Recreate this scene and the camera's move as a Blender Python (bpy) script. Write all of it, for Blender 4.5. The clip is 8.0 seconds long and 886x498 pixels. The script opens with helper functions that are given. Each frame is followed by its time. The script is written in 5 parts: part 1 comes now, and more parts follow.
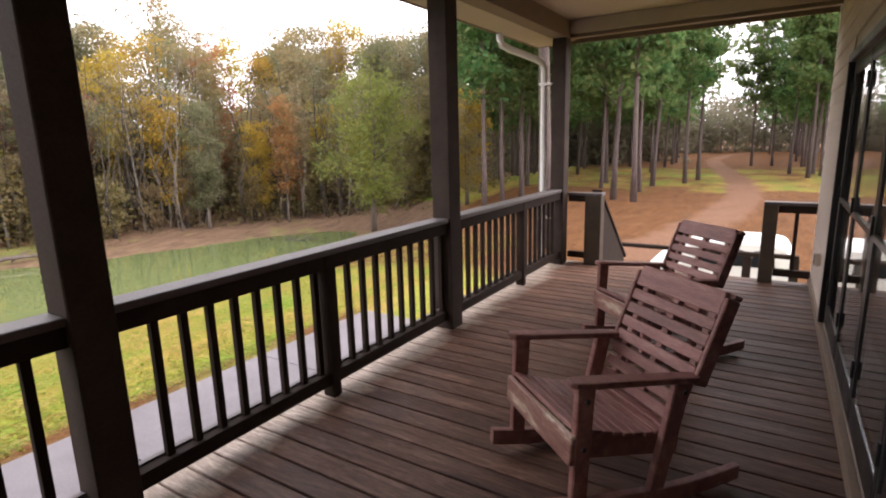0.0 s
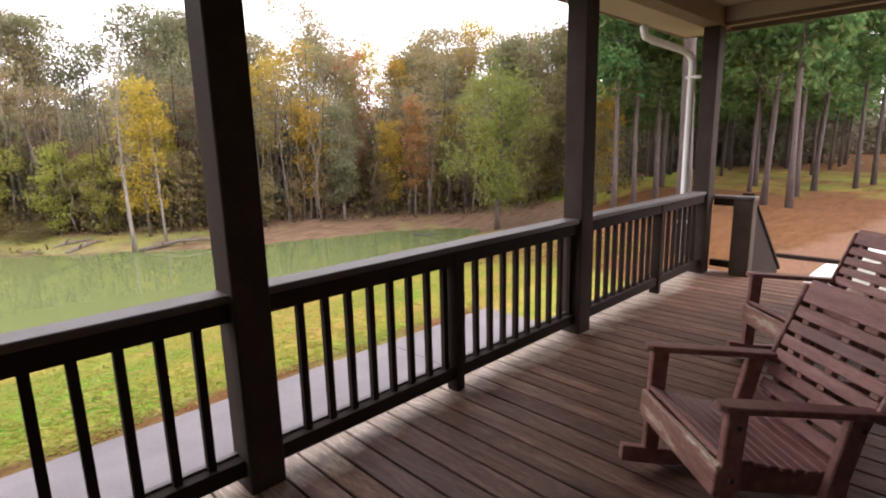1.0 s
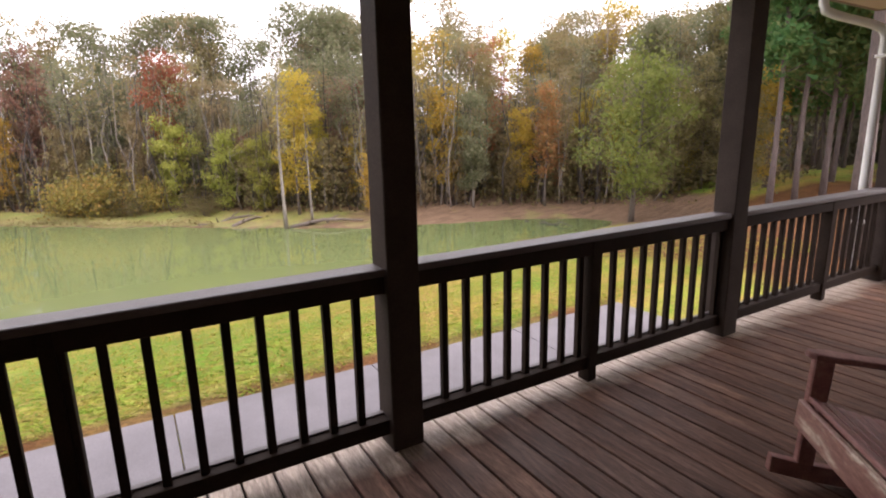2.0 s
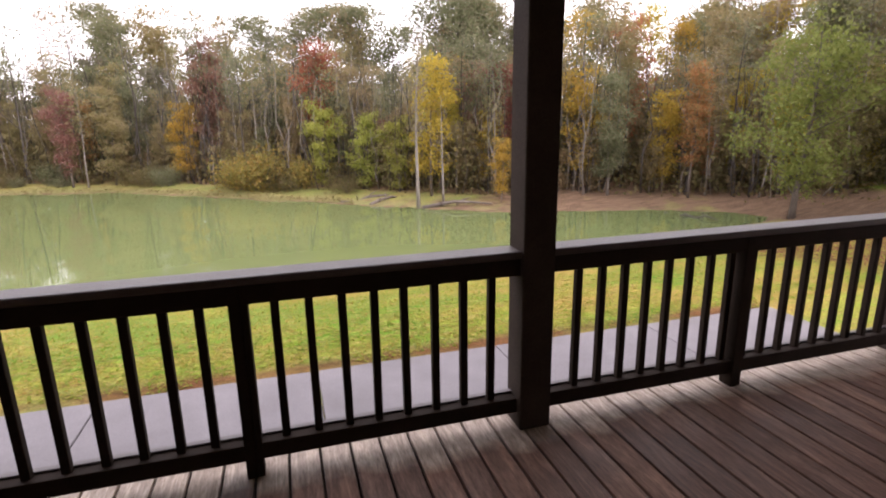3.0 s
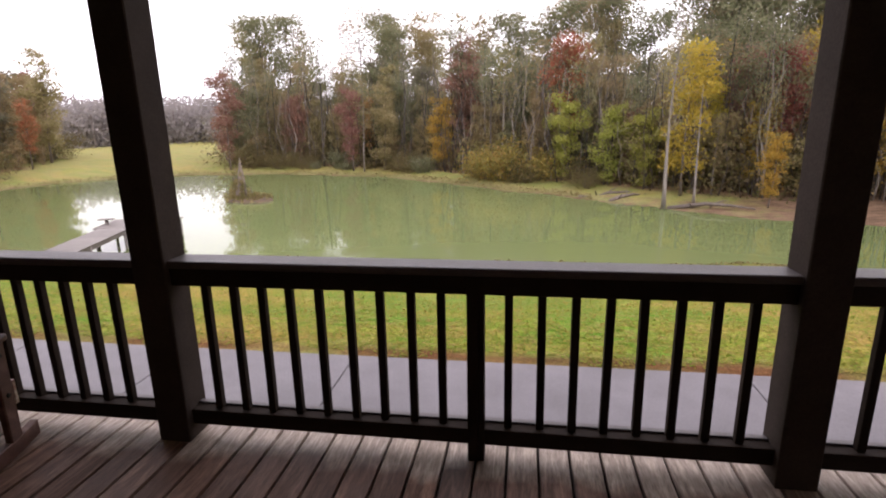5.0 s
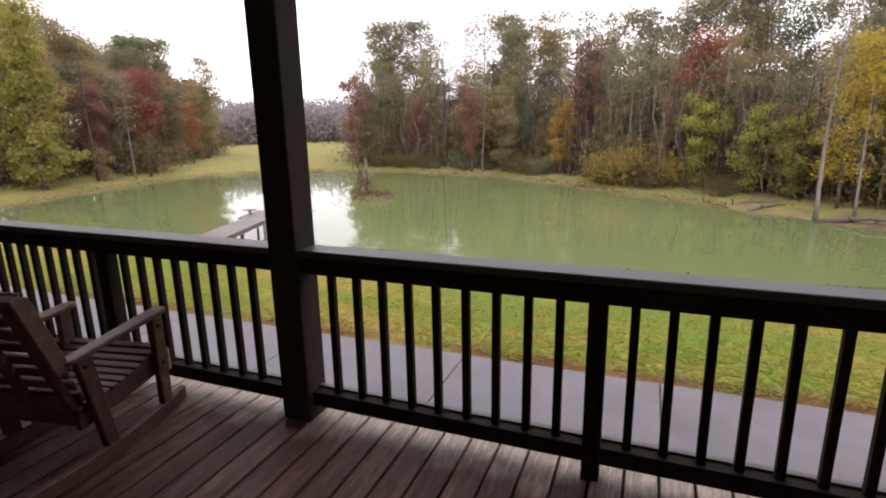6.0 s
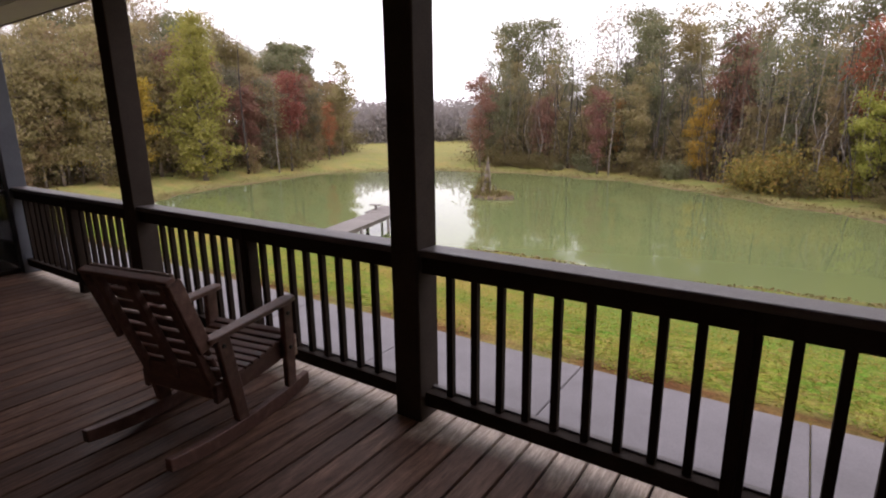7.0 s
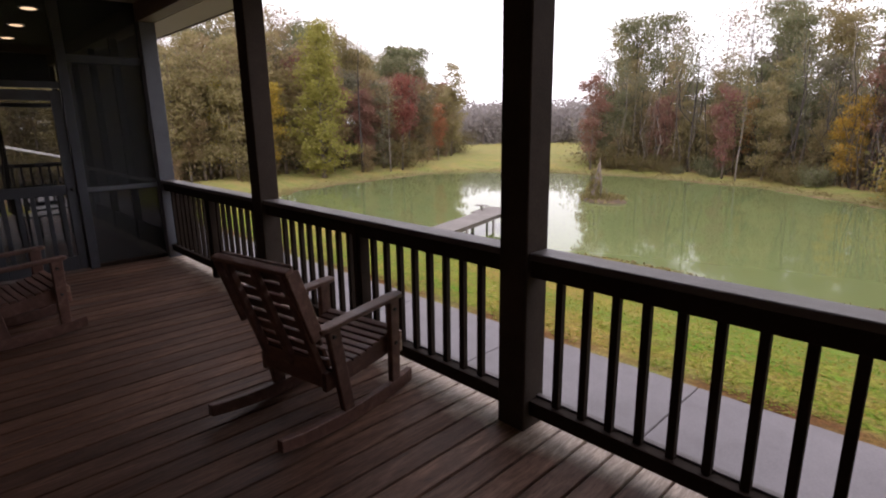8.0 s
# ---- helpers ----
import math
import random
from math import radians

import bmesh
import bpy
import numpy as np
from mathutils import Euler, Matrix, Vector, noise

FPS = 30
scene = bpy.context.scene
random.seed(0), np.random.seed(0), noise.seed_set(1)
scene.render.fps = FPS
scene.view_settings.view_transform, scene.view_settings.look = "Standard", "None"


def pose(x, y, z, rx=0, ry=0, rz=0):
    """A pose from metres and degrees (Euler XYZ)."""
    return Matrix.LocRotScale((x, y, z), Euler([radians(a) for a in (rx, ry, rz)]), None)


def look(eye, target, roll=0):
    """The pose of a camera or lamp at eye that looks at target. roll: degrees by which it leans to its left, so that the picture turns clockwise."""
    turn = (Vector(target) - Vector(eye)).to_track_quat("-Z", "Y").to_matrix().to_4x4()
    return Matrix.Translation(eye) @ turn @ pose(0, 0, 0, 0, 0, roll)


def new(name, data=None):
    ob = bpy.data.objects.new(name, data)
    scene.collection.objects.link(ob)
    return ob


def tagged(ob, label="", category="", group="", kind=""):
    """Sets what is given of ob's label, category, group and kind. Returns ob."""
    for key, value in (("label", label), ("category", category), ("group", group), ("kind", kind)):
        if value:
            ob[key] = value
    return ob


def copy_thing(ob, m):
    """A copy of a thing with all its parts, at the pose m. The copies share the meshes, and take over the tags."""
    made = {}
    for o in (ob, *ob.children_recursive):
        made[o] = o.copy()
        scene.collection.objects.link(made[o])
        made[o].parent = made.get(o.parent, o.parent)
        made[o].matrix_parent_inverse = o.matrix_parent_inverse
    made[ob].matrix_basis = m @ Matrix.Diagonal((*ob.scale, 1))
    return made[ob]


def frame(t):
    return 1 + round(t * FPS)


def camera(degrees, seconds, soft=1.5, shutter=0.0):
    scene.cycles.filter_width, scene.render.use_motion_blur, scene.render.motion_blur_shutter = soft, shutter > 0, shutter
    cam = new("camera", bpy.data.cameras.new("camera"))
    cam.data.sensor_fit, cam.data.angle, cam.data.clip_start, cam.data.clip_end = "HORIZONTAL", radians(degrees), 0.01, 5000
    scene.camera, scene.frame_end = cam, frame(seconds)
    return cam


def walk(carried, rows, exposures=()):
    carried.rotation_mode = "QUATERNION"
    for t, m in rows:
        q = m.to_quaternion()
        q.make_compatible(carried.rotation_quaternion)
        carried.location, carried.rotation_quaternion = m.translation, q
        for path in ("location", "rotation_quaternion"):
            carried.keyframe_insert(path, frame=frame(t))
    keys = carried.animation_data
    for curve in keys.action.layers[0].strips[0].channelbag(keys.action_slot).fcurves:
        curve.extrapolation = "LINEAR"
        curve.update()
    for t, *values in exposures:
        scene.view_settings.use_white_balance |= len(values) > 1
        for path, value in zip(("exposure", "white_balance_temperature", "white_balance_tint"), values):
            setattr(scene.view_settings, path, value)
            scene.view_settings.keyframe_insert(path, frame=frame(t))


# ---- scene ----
# ---------------------------------------------------------------- camera
PATH = [
    (0.0, 1.1791, 0.1936, 1.6377, -57.9852, -11.513, 1.4577),
    (0.5, 1.1963, 0.2277, 1.6277, -51.5253, -11.394, 1.4567),
    (1.0, 1.1685, 0.2561, 1.6294, -44.639, -11.3263, 1.3588),
    (1.5, 1.1035, 0.2483, 1.6345, -37.8864, -11.7487, 1.3297),
    (3.0, 0.9564, 0.195, 1.6407, -16.8213, -13.7993, 0.84),
    (3.5, 0.9396, 0.1916, 1.653, -10.4729, -14.3531, 0.95),
    (4.0, 0.9179, 0.2215, 1.6556, -4.0349, -14.3857, 0.9),
    (4.5, 0.9388, 0.2436, 1.6595, 2.2908, -14.2447, 1.03),
    (6.0, 0.8823, 0.3222, 1.6396, 21.2567, -13.7258, 1.0082),
    (6.5, 0.8655, 0.3218, 1.6439, 27.6307, -13.591, 0.9018),
    (7.0, 0.8102, 0.4015, 1.6374, 34.2923, -13.5134, 0.707),
    (7.5, 0.7618, 0.4277, 1.6265, 40.2231, -13.4002, 0.6428),
    (8.0, 0.7414, 0.4372, 1.6249, 45.7841, -13.2698, 0.7555),
]
cam = camera(80.05, 8.0, soft=2.0)
walk(cam, [(t, pose(x, y, z, 90 + pitch, roll, yaw)) for t, x, y, z, yaw, pitch, roll in PATH],
     exposures=[(0, 1.03, 6760, 23), (1.5, 0.93, 6740, 24), (3, 0.82, 6690, 26), (4.5, 0.58, 6650, 26), (6, 0.30, 6620, 26), (8, 0.20, 6620, 25)])

# ---------------------------------------------------------------- light: bright overcast
world = bpy.data.worlds.new("overcast_sky")
scene.world = world
world.use_nodes = True
wn = world.node_tree
sky = wn.nodes.new("ShaderNodeTexSky")
sky.sky_type, sky.sun_disc = "NISHITA", False
sky.sun_elevation, sky.sun_rotation = radians(40), radians(142)
sky.air_density, sky.dust_density, sky.ozone_density = 1.0, 5.0, 1.0
grey = wn.nodes.new("ShaderNodeHueSaturation")
grey.inputs["Saturation"].default_value = 0.15
wn.links.new(sky.outputs[0], grey.inputs["Color"])
cloud = wn.nodes.new("ShaderNodeMix")            # an even white cloud cover over the clear sky
cloud.data_type = "RGBA"
cloud.inputs[0].default_value = 0.8
cloud.inputs[7].default_value = (13.0, 13.4, 13.8, 1)
wn.links.new(grey.outputs[0], cloud.inputs[6])
wn.links.new(cloud.outputs[2], wn.nodes["Background"].inputs["Color"])
wn.nodes["Background"].inputs["Strength"].default_value = 0.148

sun = new("sun", bpy.data.lights.new("sun", "SUN"))
sun.data.energy, sun.data.angle, sun.data.color = 1.5, radians(50), (1.0, 0.97, 0.93)
sun.matrix_world = look((35, -45, 48), (0, 0, 0))


# ---------------------------------------------------------------- materials
def nodes_of(name):
    m = bpy.data.materials.new(name)
    m.use_nodes = True
    n = m.node_tree
    return m, n, n.nodes["Principled BSDF"], n.nodes.new, n.links.new


def ramp(n, stops):
    r = n.nodes.new("ShaderNodeValToRGB")
    e = r.color_ramp.elements
    while len(e) < len(stops):
        e.new(0.5)
    for k, (pos, col) in zip(e, stops):
        k.position, k.color = pos, (*col, 1)
    return r


def noise_node(n, scale, detail=4, rough=0.55, vec=None, stretch=None, space="Object", shift=None):
    tex = n.nodes.new("ShaderNodeTexNoise")
    tex.inputs["Scale"].default_value, tex.inputs["Detail"].default_value = scale, detail
    tex.inputs["Roughness"].default_value = rough
    co = n.nodes.new("ShaderNodeTexCoord").outputs[space]
    if stretch or shift:
        mp = n.nodes.new("ShaderNodeMapping")
        mp.inputs["Scale"].default_value = stretch or (1, 1, 1)
        n.links.new(co, mp.inputs["Vector"])
        if shift:
            info = n.nodes.new("ShaderNodeObjectInfo")
            mul = n.nodes.new("ShaderNodeVectorMath")
            mul.operation = "SCALE"
            mul.inputs[0].default_value = (37.0, 51.0, 23.0)
            n.links.new(info.outputs["Random"], mul.inputs["Scale"])
            n.links.new(mul.outputs[0], mp.inputs["Location"])
        co = mp.outputs[0]
    n.links.new(co, tex.inputs["Vector"])
    return tex


def mix(n, fac, a, b, mode="MIX"):
    m = n.nodes.new("ShaderNodeMix")
    m.data_type, m.blend_type = "RGBA", mode
    for sock, v in ((m.inputs[0], fac), (m.inputs[6], a), (m.inputs[7], b)):
        if isinstance(v, (int, float)):
            sock.default_value = v
        elif isinstance(v, tuple):
            sock.default_value = (*v, 1)
        else:
            n.links.new(v, sock)
    return m.outputs[2]


def bump(n, bsdf, height, strength, dist=0.01):
    b = n.nodes.new("ShaderNodeBump")
    b.inputs["Strength"].default_value, b.inputs["Distance"].default_value = strength, dist
    n.links.new(height, b.inputs["Height"])
    n.links.new(b.outputs[0], bsdf.inputs["Normal"])


def surface(name, stops, scale=6, stretch=None, rough=0.6, grain=60, grain_amt=0.25, bump_amt=0.25, metal=0.0, shift=True, vary=0.0, spec=0.5):
    """A painted or natural surface: large blotches, fine grain, bump."""
    m, n, b, nn, ln = nodes_of(name)
    big = noise_node(n, scale, 5, 0.6, stretch=stretch, shift=shift)
    fine = noise_node(n, grain, 3, 0.6, stretch=stretch, shift=shift)
    r = ramp(n, stops)
    ln(big.outputs[0], r.inputs[0])
    fr = ramp(n, [(0.25, (1 - grain_amt,) * 3), (0.75, (1 + grain_amt * 0.3,) * 3)])
    ln(fine.outputs[0], fr.inputs[0])
    col = mix(n, 1.0, r.outputs[0], fr.outputs[0], "MULTIPLY")
    if vary:
        info = nn("ShaderNodeObjectInfo")
        vr = ramp(n, [(0, (1 - vary,) * 3), (1, (1 + vary * 0.5,) * 3)])
        ln(info.outputs["Random"], vr.inputs[0])
        col = mix(n, 1.0, col, vr.outputs[0], "MULTIPLY")
    ln(col, b.inputs["Base Color"])
    rr = ramp(n, [(0.2, (max(rough - 0.12, 0.03),) * 3), (0.8, (min(rough + 0.12, 1),) * 3)])
    ln(big.outputs[0], rr.inputs[0])
    ln(rr.outputs[0], b.inputs["Roughness"])
    b.inputs["Metallic"].default_value = metal
    b.inputs["Specular IOR Level"].default_value = spec
    if bump_amt:
        bump(n, b, fine.outputs[0], bump_amt, 0.004)
    return m


def leaf_material(name, cols, hue=0.02):
    """Foliage: a spread of colours from leaf to leaf and from tree to tree, with light passing through."""
    m, n, b, nn, ln = nodes_of(name)
    geo = nn("ShaderNodeNewGeometry")
    r = ramp(n, [(i / max(len(cols) - 1, 1), c) for i, c in enumerate(cols)])
    ln(geo.outputs["Random Per Island"], r.inputs[0])
    info = nn("ShaderNodeObjectInfo")
    hs = nn("ShaderNodeHueSaturation")
    mr = nn("ShaderNodeMapRange")
    mr.inputs["To Min"].default_value, mr.inputs["To Max"].default_value = 0.5 - hue, 0.5 + hue
    ln(info.outputs["Random"], mr.inputs["Value"])
    ln(mr.outputs[0], hs.inputs["Hue"])
    ln(r.outputs[0], hs.inputs["Color"])
    ln(hs.outputs[0], b.inputs["Base Color"])
    b.inputs["Roughness"].default_value = 0.7
    b.inputs["Specular IOR Level"].default_value = 0.2
    tr = nn("ShaderNodeBsdfTranslucent")
    ln(hs.outputs[0], tr.inputs["Color"])
    mx = nn("ShaderNodeMixShader")
    mx.inputs[0].default_value = 0.55
    ln(b.outputs[0], mx.inputs[1])
    ln(tr.outputs[0], mx.inputs[2])
    ln(mx.outputs[0], n.nodes["Material Output"].inputs["Surface"])
    return m


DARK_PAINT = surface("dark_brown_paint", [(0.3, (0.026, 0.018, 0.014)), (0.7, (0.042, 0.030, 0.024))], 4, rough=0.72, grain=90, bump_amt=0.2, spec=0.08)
POST_PAINT = surface("taupe_brown_post_paint", [(0.3, (0.052, 0.040, 0.034)), (0.7, (0.078, 0.061, 0.053))], 4, rough=0.72, grain=90, bump_amt=0.2, spec=0.06)
NEWEL_PAINT = surface("brown_newel_paint", [(0.3, (0.062, 0.045, 0.032)), (0.7, (0.095, 0.072, 0.052))], 4, rough=0.65, grain=90, bump_amt=0.2, spec=0.2)
CAP_WOOD = surface("weathered_cap_paint", [(0.3, (0.070, 0.058, 0.056)), (0.55, (0.105, 0.09, 0.088)), (0.8, (0.16, 0.142, 0.14))], 5, (0.4, 3, 3), 0.5, 70, 0.3, 0.3)


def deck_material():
    """Stained boards, worn along the grain; outer ends bleached by rain and lightened for daylight."""
    m, n, b, nn, ln = nodes_of("stained_deck_wood")
    big = noise_node(n, 5, 5, 0.6, stretch=(3, 0.35, 3), shift=True)
    grain = noise_node(n, 30, 5, 0.7, stretch=(3, 0.45, 3), shift=True)
    blot = noise_node(n, 1.3, 4, 0.6, space="Object", shift=True)
    r = ramp(n, [(0.3, (0.064, 0.032, 0.022)), (0.5, (0.104, 0.056, 0.039)), (0.75, (0.162, 0.095, 0.068))])
    ln(big.outputs[0], r.inputs[0])
    g = ramp(n, [(0.34, (0.60, 0.57, 0.55)), (0.60, (1.13, 1.11, 1.09))])
    ln(grain.outputs[0], g.inputs[0])
    col = mix(n, 1.0, r.outputs[0], g.outputs[0], "MULTIPLY")
    info = nn("ShaderNodeObjectInfo")
    # growth rings cut lengthwise, set differently in every board
    place = nn("ShaderNodeCombineXYZ")
    far = nn("ShaderNodeMath")
    far.operation = "MULTIPLY"
    far.inputs[1].default_value = 37.0
    ln(info.outputs["Random"], far.inputs[0])
    for k in range(3):
        ln(far.outputs[0], place.inputs[k])
    mp = nn("ShaderNodeMapping")
    mp.inputs["Scale"].default_value = (1.0, 0.10, 1.0)
    ln(nn("ShaderNodeTexCoord").outputs["Object"], mp.inputs["Vector"])
    ln(place.outputs[0], mp.inputs["Location"])
    warp = nn("ShaderNodeTexNoise")
    warp.inputs["Scale"].default_value, warp.inputs["Detail"].default_value = 6.0, 2.0
    ln(mp.outputs[0], warp.inputs["Vector"])
    many = nn("ShaderNodeMath")
    many.operation = "MULTIPLY"
    many.inputs[1].default_value = 70.0
    ln(warp.outputs[0], many.inputs[0])
    wave = nn("ShaderNodeMath")
    wave.operation = "SINE"
    ln(many.outputs[0], wave.inputs[0])
    rings = ramp(n, [(0.0, (0.86, 0.84, 0.83)), (0.55, (1.0, 1.0, 1.0)), (0.9, (1.14, 1.13, 1.12))])
    ln(wave.outputs[0], rings.inputs[0])
    col = mix(n, 1.0, col, rings.outputs[0], "MULTIPLY")
    vr = ramp(n, [(0, (0.70, 0.68, 0.68)), (1, (1.2, 1.17, 1.14))])
    ln(info.outputs["Random"], vr.inputs[0])
    col = mix(n, 1.0, col, vr.outputs[0], "MULTIPLY")
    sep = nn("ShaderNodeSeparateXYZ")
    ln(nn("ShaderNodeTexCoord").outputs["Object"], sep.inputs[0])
    # pale outer ends: rain bleaching together with painted daylight
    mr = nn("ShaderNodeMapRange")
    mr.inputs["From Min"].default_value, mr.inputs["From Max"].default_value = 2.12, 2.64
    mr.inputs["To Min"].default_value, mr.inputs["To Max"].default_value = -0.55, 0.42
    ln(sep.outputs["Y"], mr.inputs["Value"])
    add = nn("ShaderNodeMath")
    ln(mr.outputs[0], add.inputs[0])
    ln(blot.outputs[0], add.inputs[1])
    wear_and_light = ramp(n, [(0.46, (0, 0, 0)), (0.66, (1, 1, 1))])
    ln(add.outputs[0], wear_and_light.inputs[0])
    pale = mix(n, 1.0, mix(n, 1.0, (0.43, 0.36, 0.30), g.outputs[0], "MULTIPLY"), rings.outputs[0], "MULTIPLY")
    # roof shade put into the colour: boards darken away from the railing
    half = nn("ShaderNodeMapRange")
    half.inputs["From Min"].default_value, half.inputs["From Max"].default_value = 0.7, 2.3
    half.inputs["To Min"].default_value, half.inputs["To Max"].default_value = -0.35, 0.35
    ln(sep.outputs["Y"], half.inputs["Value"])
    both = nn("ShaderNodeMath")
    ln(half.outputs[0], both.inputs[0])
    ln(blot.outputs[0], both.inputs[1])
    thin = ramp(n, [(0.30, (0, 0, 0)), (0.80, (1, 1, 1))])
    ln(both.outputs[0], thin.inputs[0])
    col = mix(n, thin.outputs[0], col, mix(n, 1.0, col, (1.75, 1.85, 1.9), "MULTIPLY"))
    ln(mix(n, wear_and_light.outputs[0], col, pale), b.inputs["Base Color"])
    rr = ramp(n, [(0.3, (0.42,) * 3), (0.7, (0.68,) * 3)])
    ln(blot.outputs[0], rr.inputs[0])
    ln(rr.outputs[0], b.inputs["Roughness"])
    b.inputs["Specular IOR Level"].default_value = 0.25
    bump(n, b, grain.outputs[0], 0.5, 0.004)
    return m


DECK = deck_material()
ROCKER = surface("reddish_stained_wood", [(0.3, (0.19, 0.075, 0.062)), (0.55, (0.30, 0.135, 0.115)), (0.8, (0.45, 0.27, 0.235))], 7, (0.5, 2.5, 2.5), 0.55, 60, 0.35, 0.4, vary=0.2)
WORN = surface("worn_reddish_wood", [(0.35, (0.20, 0.085, 0.07)), (0.52, (0.33, 0.18, 0.14)), (0.62, (0.60, 0.49, 0.38))], 6, (0.6, 2, 2), 0.5, 50, 0.3, 0.4)
ROCKER_BROWN = surface("brown_stained_wood", [(0.3, (0.095, 0.044, 0.034)), (0.55, (0.155, 0.078, 0.060)), (0.8, (0.27, 0.165, 0.13))], 7, (0.5, 2.5, 2.5), 0.5, 60, 0.35, 0.4, vary=0.2)
CEILING = surface("beige_ceiling_paint", [(0.3, (0.42, 0.345, 0.26)), (0.7, (0.48, 0.40, 0.31))], 2, rough=0.6, grain=120, grain_amt=0.1, bump_amt=0.1)
BEAM = surface("brown_beam_paint", [(0.3, (0.16, 0.115, 0.08)), (0.7, (0.21, 0.155, 0.11))], 3, rough=0.6, grain_amt=0.2)
SIDING = surface("beige_siding_paint", [(0.3, (0.44, 0.37, 0.31)), (0.7, (0.52, 0.45, 0.385))], 2.5, rough=0.65, grain=140, grain_amt=0.12, bump_amt=0.2, vary=0.06)
TRIM = surface("tan_trim_paint", [(0.3, (0.18, 0.125, 0.085)), (0.7, (0.23, 0.165, 0.115))], 5, rough=0.6, grain_amt=0.2)
WHITE_PAINT = surface("white_metal_paint", [(0.3, (0.70, 0.70, 0.68)), (0.7, (0.80, 0.80, 0.78))], 3, rough=0.4, grain_amt=0.05, bump_amt=0.05)
# the blue-grey of the frames again, darkened for the door and upper frames
FRAME_DARK = surface("blue_grey_frame_darkened", [(0.3, (0.045, 0.050, 0.062)), (0.7, (0.066, 0.072, 0.088))], 4, rough=0.5, grain_amt=0.15)
FRAME_BLUE = surface("blue_grey_frame_paint", [(0.3, (0.095, 0.10, 0.122)), (0.7, (0.13, 0.138, 0.162))], 4, rough=0.5, grain_amt=0.15)
CONCRETE = surface("concrete", [(0.25, (0.105, 0.094, 0.098)), (0.5, (0.15, 0.137, 0.147)), (0.75, (0.195, 0.18, 0.19))], 1.5, rough=0.62, grain=45, grain_amt=0.2, bump_amt=0.2, vary=0.08)
BARK = surface("grey_brown_bark", [(0.3, (0.11, 0.085, 0.07)), (0.6, (0.19, 0.155, 0.13)), (0.8, (0.30, 0.26, 0.225))], 2.5, (3, 3, 0.6), 0.9, 14, 0.4, 0.6, vary=0.3)
DARK_BARK = surface("dark_grey_bark", [(0.3, (0.05, 0.040, 0.036)), (0.7, (0.10, 0.082, 0.074))], 2.5, (3, 3, 0.6), 0.9, 14, 0.4, 0.6, vary=0.2)
PALE_BARK = surface("pale_grey_bark", [(0.3, (0.17, 0.145, 0.125)), (0.7, (0.31, 0.275, 0.24))], 2.5, (3, 3, 0.6), 0.9, 14, 0.3, 0.6, vary=0.2)
PINE_BARK = surface("pine_bark", [(0.3, (0.085, 0.062, 0.056)), (0.6, (0.14, 0.105, 0.096)), (0.8, (0.21, 0.165, 0.15))], 3, (4, 4, 0.8), 0.9, 12, 0.45, 0.8, vary=0.2)
DOCK_WOOD = surface("grey_weathered_wood", [(0.3, (0.13, 0.115, 0.105)), (0.7, (0.22, 0.20, 0.185))], 4, (1, 4, 4), 0.75, 40, 0.3, 0.4, vary=0.15)
DARK_METAL = surface("dark_metal", [(0.3, (0.03, 0.03, 0.032)), (0.7, (0.05, 0.05, 0.052))], 5, rough=0.4, metal=0.6, grain_amt=0.1, bump_amt=0.05)
CLOD = surface("muddy_soil", [(0.3, (0.07, 0.048, 0.03)), (0.7, (0.15, 0.105, 0.065))], 3, rough=0.9, grain=18, grain_amt=0.5, bump_amt=0.8)

GREEN = leaf_material("green_leaves", [(0.15, 0.165, 0.085), (0.185, 0.195, 0.10), (0.215, 0.215, 0.125), (0.25, 0.23, 0.155)], 0.01)
OLIVE = leaf_material("olive_leaves", [(0.235, 0.21, 0.095), (0.285, 0.25, 0.11), (0.335, 0.275, 0.145), (0.30, 0.24, 0.145)], 0.01)
YELLOW = leaf_material("yellow_leaves", [(0.40, 0.30, 0.05), (0.48, 0.36, 0.055), (0.43, 0.29, 0.065), (0.34, 0.30, 0.06)])
ORANGE = leaf_material("orange_leaves", [(0.32, 0.13, 0.065), (0.39, 0.165, 0.075), (0.42, 0.22, 0.10), (0.30, 0.19, 0.085), (0.26, 0.20, 0.09)], 0.015)
RED = leaf_material("red_leaves", [(0.30, 0.095, 0.055), (0.36, 0.13, 0.075), (0.28, 0.13, 0.075)], 0.0)
CRIMSON = leaf_material("crimson_leaves", [(0.20, 0.065, 0.055), (0.26, 0.09, 0.070), (0.22, 0.11, 0.08)], 0.0)
RUST = leaf_material("rust_leaves", [(0.22, 0.115, 0.085), (0.29, 0.14, 0.105), (0.27, 0.17, 0.125), (0.30, 0.20, 0.155)], 0.015)
BROWN = leaf_material("brown_leaves", [(0.25, 0.18, 0.10), (0.30, 0.225, 0.12), (0.33, 0.255, 0.15), (0.265, 0.23, 0.11)], 0.01)
LIME = leaf_material("lime_leaves", [(0.285, 0.305, 0.07), (0.335, 0.35, 0.08), (0.385, 0.385, 0.095), (0.30, 0.28, 0.08)], 0.01)
NEEDLE = leaf_material("pine_needles", [(0.075, 0.155, 0.055), (0.105, 0.20, 0.065), (0.135, 0.22, 0.075), (0.20, 0.22, 0.085)], 0.02)
BRUSH = leaf_material("brush_leaves", [(0.13, 0.10, 0.058), (0.155, 0.135, 0.062), (0.18, 0.125, 0.062), (0.135, 0.14, 0.055), (0.21, 0.155, 0.065)], 0.0)
AUTUMN = leaf_material("autumn_bush_leaves", [(0.30, 0.22, 0.06), (0.22, 0.21, 0.065), (0.36, 0.22, 0.07), (0.19, 0.19, 0.06), (0.40, 0.30, 0.07)], 0.0)
